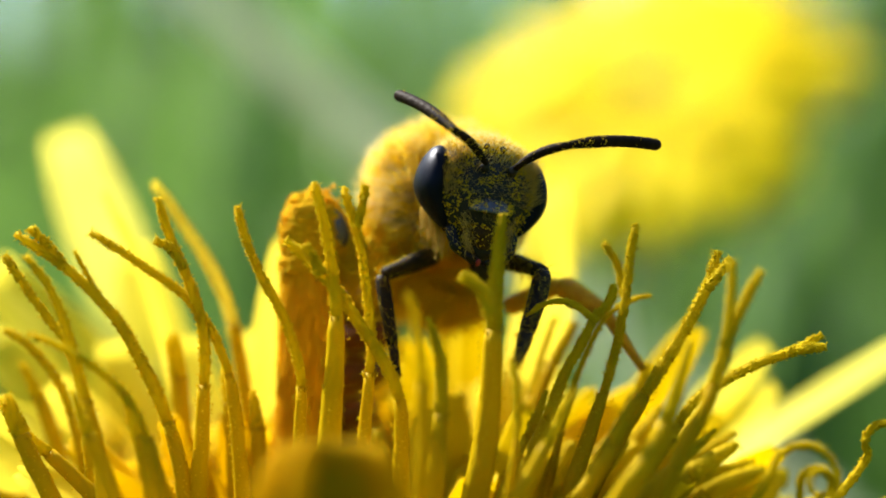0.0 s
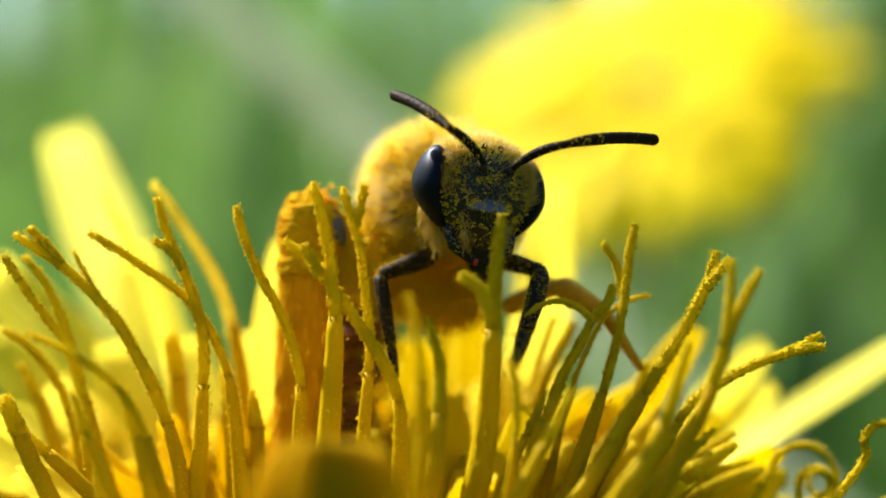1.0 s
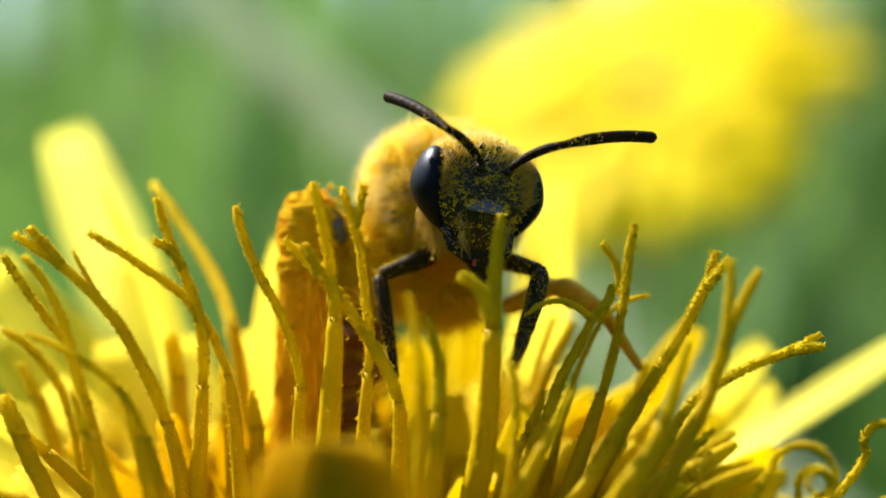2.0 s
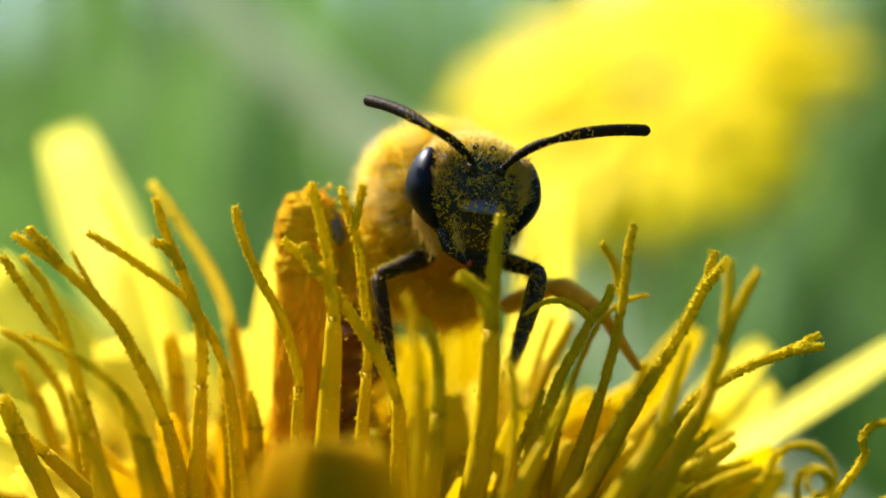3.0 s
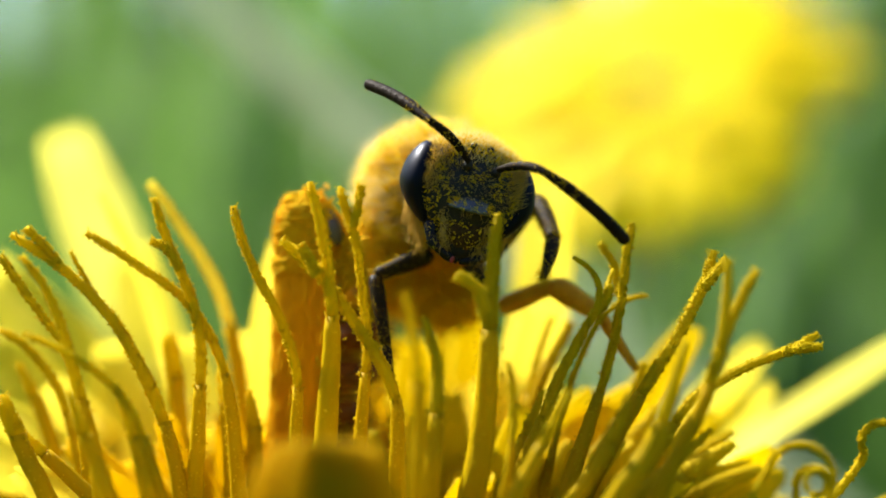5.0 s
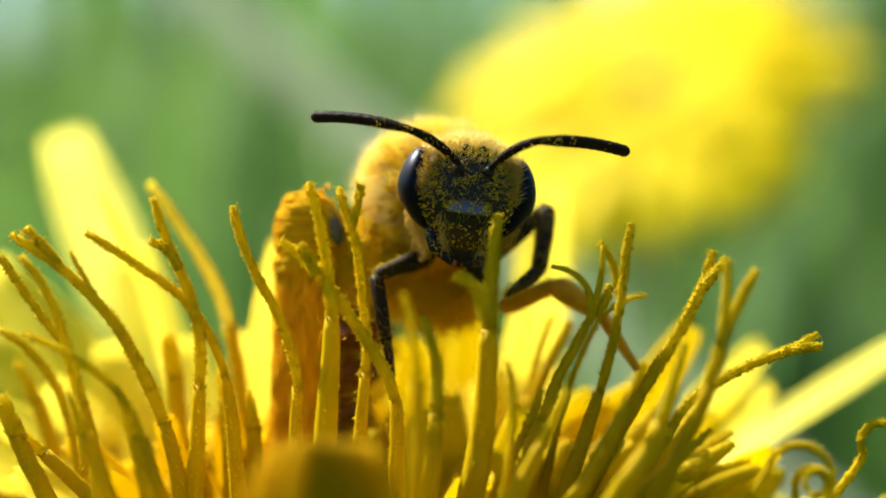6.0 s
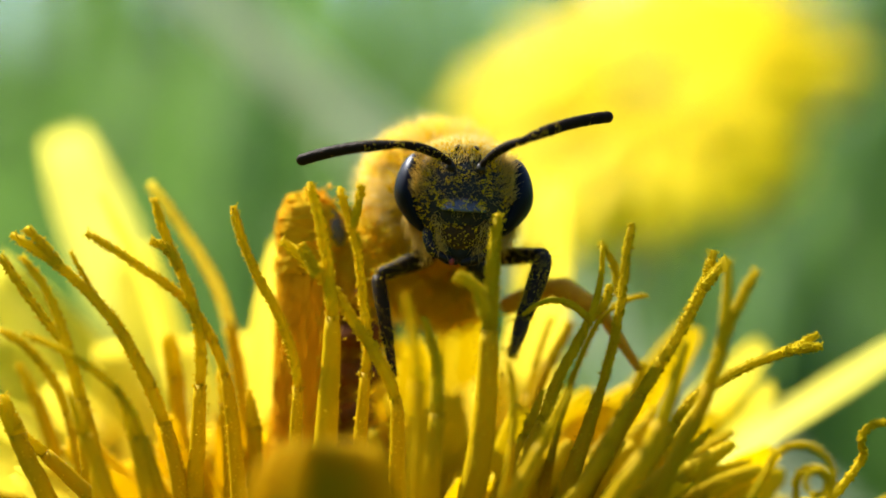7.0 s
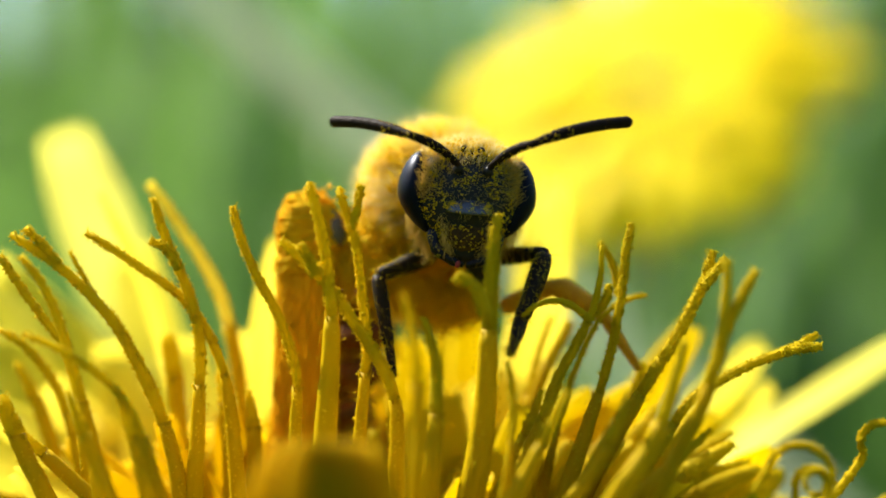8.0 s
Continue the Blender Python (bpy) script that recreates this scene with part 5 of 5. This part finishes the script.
    face(3.2, (0.72, 0.00, 86.17), 16, 6, 0, ((-0.21, 0.00, 87.83), (-1.70, 0.00, 88.50)), ((2.64, 0.00, 87.51), (4.83, 0.00, 87.74)))
    face(3.5, (0.71, 0.00, 86.14), 11, 5, 0, ((-0.51, 0.00, 87.87), (-2.34, 0.00, 88.25)), ((2.38, 0.00, 87.51), (4.66, 0.00, 87.87)))
    face(3.8, (0.68, 0.00, 86.14), 12, 5, 0, ((-0.50, 0.00, 87.83), (-2.32, 0.00, 88.36)), ((2.47, 0.00, 87.51), (4.59, 0.00, 87.58)))
    face(4.0, (0.66, 0.00, 86.16), 12, 6, 0, ((-0.53, 0.00, 87.88), (-2.29, 0.00, 88.43)), ((2.39, 0.00, 87.41), (4.64, 0.00, 87.08)))
    face(4.2, (0.63, 0.00, 86.16), 13, 6, 0, ((-0.55, 0.00, 87.88), (-2.29, 0.00, 88.46)), ((2.37, 0.00, 87.28), (4.61, 0.00, 86.68)))
    face(4.5, (0.59, 0.00, 86.17), 13, 7, 0, ((-0.62, 0.00, 87.88), (-2.33, 0.00, 88.51)), ((2.34, 0.00, 87.22), (4.64, 0.00, 86.72)))
    face(4.6, (0.58, 0.00, 86.18), 14, 11, 0, ((-0.47, 0.00, 87.93), (-1.89, 0.00, 88.66)), ((2.42, 0.00, 86.93), (4.45, 0.00, 85.67)))
    face(4.7, (0.55, 0.00, 86.20), 13, 16, 0, ((-0.26, 0.00, 87.97), (-1.70, 0.00, 88.86)), ((2.34, 0.00, 86.62), (3.63, 0.00, 84.51)), (1, -1))
    face(5.2, (0.55, 0.00, 86.18), 15, 11, 0, ((-0.32, 0.00, 87.97), (-1.89, 0.00, 88.80)), ((2.29, 0.00, 87.05), (4.16, 0.00, 85.80)))
    face(5.8, (0.57, 0.00, 86.17), 15, 7, 0, ((-0.41, 0.00, 87.95), (-2.13, 0.00, 88.68)), ((2.22, 0.00, 87.49), (4.63, 0.00, 87.01)))
    face(5.9, (0.55, 0.00, 86.17), 11, 7, 0, ((-0.61, 0.00, 87.88), (-2.80, 0.00, 88.38)), ((2.21, 0.00, 87.50), (4.34, 0.00, 87.25)))
    face(6.0, (0.54, 0.00, 86.16), 6, 7, 0, ((-0.78, 0.00, 87.78), (-3.05, 0.00, 88.07)), ((2.18, 0.00, 87.51), (4.32, 0.00, 87.25)))
    face(6.1, (0.54, 0.00, 86.14), 5, 6, -2, ((-0.79, 0.00, 87.75), (-3.00, 0.00, 88.04)), ((2.18, 0.00, 87.51), (4.32, 0.00, 87.47)))
    face(6.2, (0.53, 0.00, 86.13), 3, 5, -4, ((-0.84, 0.00, 87.67), (-3.09, 0.00, 87.64)), ((2.12, 0.00, 87.51), (4.34, 0.00, 87.55)))
    face(6.3, (0.50, 0.00, 86.12), 0, 4, -6, ((-0.92, 0.00, 87.54), (-3.21, 0.00, 87.17)), ((2.03, 0.00, 87.51), (4.18, 0.00, 87.70)))
    face(6.4, (0.49, 0.00, 86.11), -2, 4, -7, ((-0.97, 0.00, 87.45), (-3.21, 0.00, 86.93)), ((1.92, 0.00, 87.51), (4.00, 0.00, 87.78)))
    face(6.5, (0.49, 0.00, 86.11), -2, 4, -7, ((-1.00, 0.00, 87.41), (-3.37, 0.00, 86.91)), ((1.86, 0.00, 87.51), (3.86, 0.00, 87.95)))
    face(6.8, (0.47, 0.00, 86.11), -1, 4, -7, ((-1.00, 0.00, 87.42), (-3.42, 0.00, 86.99)), ((1.86, 0.00, 87.54), (3.88, 0.00, 88.04)))
    face(7.0, (0.47, 0.00, 86.11), 0, 4, -7, ((-1.00, 0.00, 87.43), (-3.39, 0.00, 87.04)), ((1.86, 0.00, 87.51), (3.93, 0.00, 88.08)))
    face(7.4, (0.47, 0.00, 86.11), 0, 4, -7, ((-1.03, 0.00, 87.45), (-3.46, 0.00, 87.11)), ((1.82, 0.00, 87.54), (3.78, 0.00, 88.08)))
    face(7.6, (0.49, 0.00, 86.11), 1, 4, -6, ((-0.97, 0.00, 87.49), (-3.34, 0.00, 87.32)), ((1.86, 0.00, 87.51), (3.87, 0.00, 88.09)))
    face(7.8, (0.50, 0.00, 86.11), 3, 5, -5, ((-0.89, 0.00, 87.55), (-3.17, 0.00, 87.62)), ((1.95, 0.00, 87.51), (4.00, 0.00, 88.11)))
    face(8.0, (0.55, 0.00, 86.11), 6, 5, -3, ((-0.74, 0.00, 87.64), (-2.61, 0.00, 87.96)), ((2.12, 0.00, 87.45), (4.39, 0.00, 87.96)))
    walk(head, rows["head"])
    for s in (-1, 1):
        for k in (0, 1):
            walk(ANTENNA[s][k], rows[s][k])

    hip = (1.28, -1.50, 0.93)

    def groom(t, knee, ankle, toe, fwd=(-1, -1, -1)):
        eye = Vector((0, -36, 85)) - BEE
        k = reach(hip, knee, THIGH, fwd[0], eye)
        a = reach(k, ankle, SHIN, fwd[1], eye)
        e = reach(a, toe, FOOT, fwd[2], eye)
        rows["thigh"].append((t, along(hip, k, (1, 0, 0.3))))
        rows["shin"].append((t, along(k, a, (1, 0, 0.3))))
        rows["foot"].append((t, along(a, e, (1, 0, 0.3))))

    rest = ((2.38, -3.00, 0.59), (1.97, -3.00, -0.83), (1.71, -3.00, -1.60))
    for t in (0.0, 3.0, 4.4):
        groom(t, *rest)
    groom(4.5, (2.38, -3.00, 0.64), (2.00, -3.00, -0.77), (1.71, -3.00, -1.56))
    groom(4.6, (2.44, -3.00, 1.14), (2.31, -3.00, -0.04), (1.85, -3.00, -0.83))
    groom(4.7, (2.15, -3.00, 2.36), (2.81, -3.00, 1.71), (3.15, -3.00, 0.74), (1, -1, -1))
    groom(5.0, (2.38, -3.00, 2.30), (2.77, -3.00, 1.34), (2.51, -3.00, 0.42), (1, -1, -1))
    groom(5.4, (2.58, -3.00, 2.19), (2.64, -3.00, 0.88), (2.05, -3.00, 0.09), (1, -1, -1))
    groom(5.8, (2.68, -3.00, 2.13), (2.44, -3.00, 0.68), (1.68, -3.00, 0.15), (1, -1, -1))
    groom(6.0, (2.60, -3.00, 2.09), (2.38, -3.00, 0.61), (1.65, -3.00, 0.06), (1, -1, -1))
    groom(6.2, (2.64, -3.00, 1.99), (2.38, -3.00, 0.46), (1.93, -3.00, -0.45), (1, -1, -1))
    groom(6.4, (2.55, -3.00, 1.53), (2.25, -3.00, 0.06), (1.72, -3.00, -0.81), (1, -1, -1))
    groom(6.5, (2.55, -3.00, 1.82), (2.31, -3.00, 0.15), (1.72, -3.00, -1.12), (1, -1, -1))
    groom(6.7, (2.50, -3.00, 1.82), (2.29, -3.00, 0.15), (1.81, -3.00, -1.12), (1, -1, -1))
    groom(6.8, (2.40, -3.00, 1.74), (2.40, -3.00, 0.27), (2.26, -3.00, -0.57), (1, -1, -1))
    groom(6.9, (2.47, -3.00, 1.03), (2.05, -3.00, -0.57), (1.72, -3.00, -1.36))
    groom(7.0, (2.50, -3.00, 0.98), (1.98, -3.00, -0.51), (1.72, -3.00, -1.36))
    groom(8.0, (2.50, -3.00, 1.01), (1.94, -3.00, -0.51), (1.68, -3.00, -1.33))
    walk(groom_thigh, rows["thigh"])
    walk(groom_shin, rows["shin"])
    walk(groom_foot, rows["foot"])


motions()
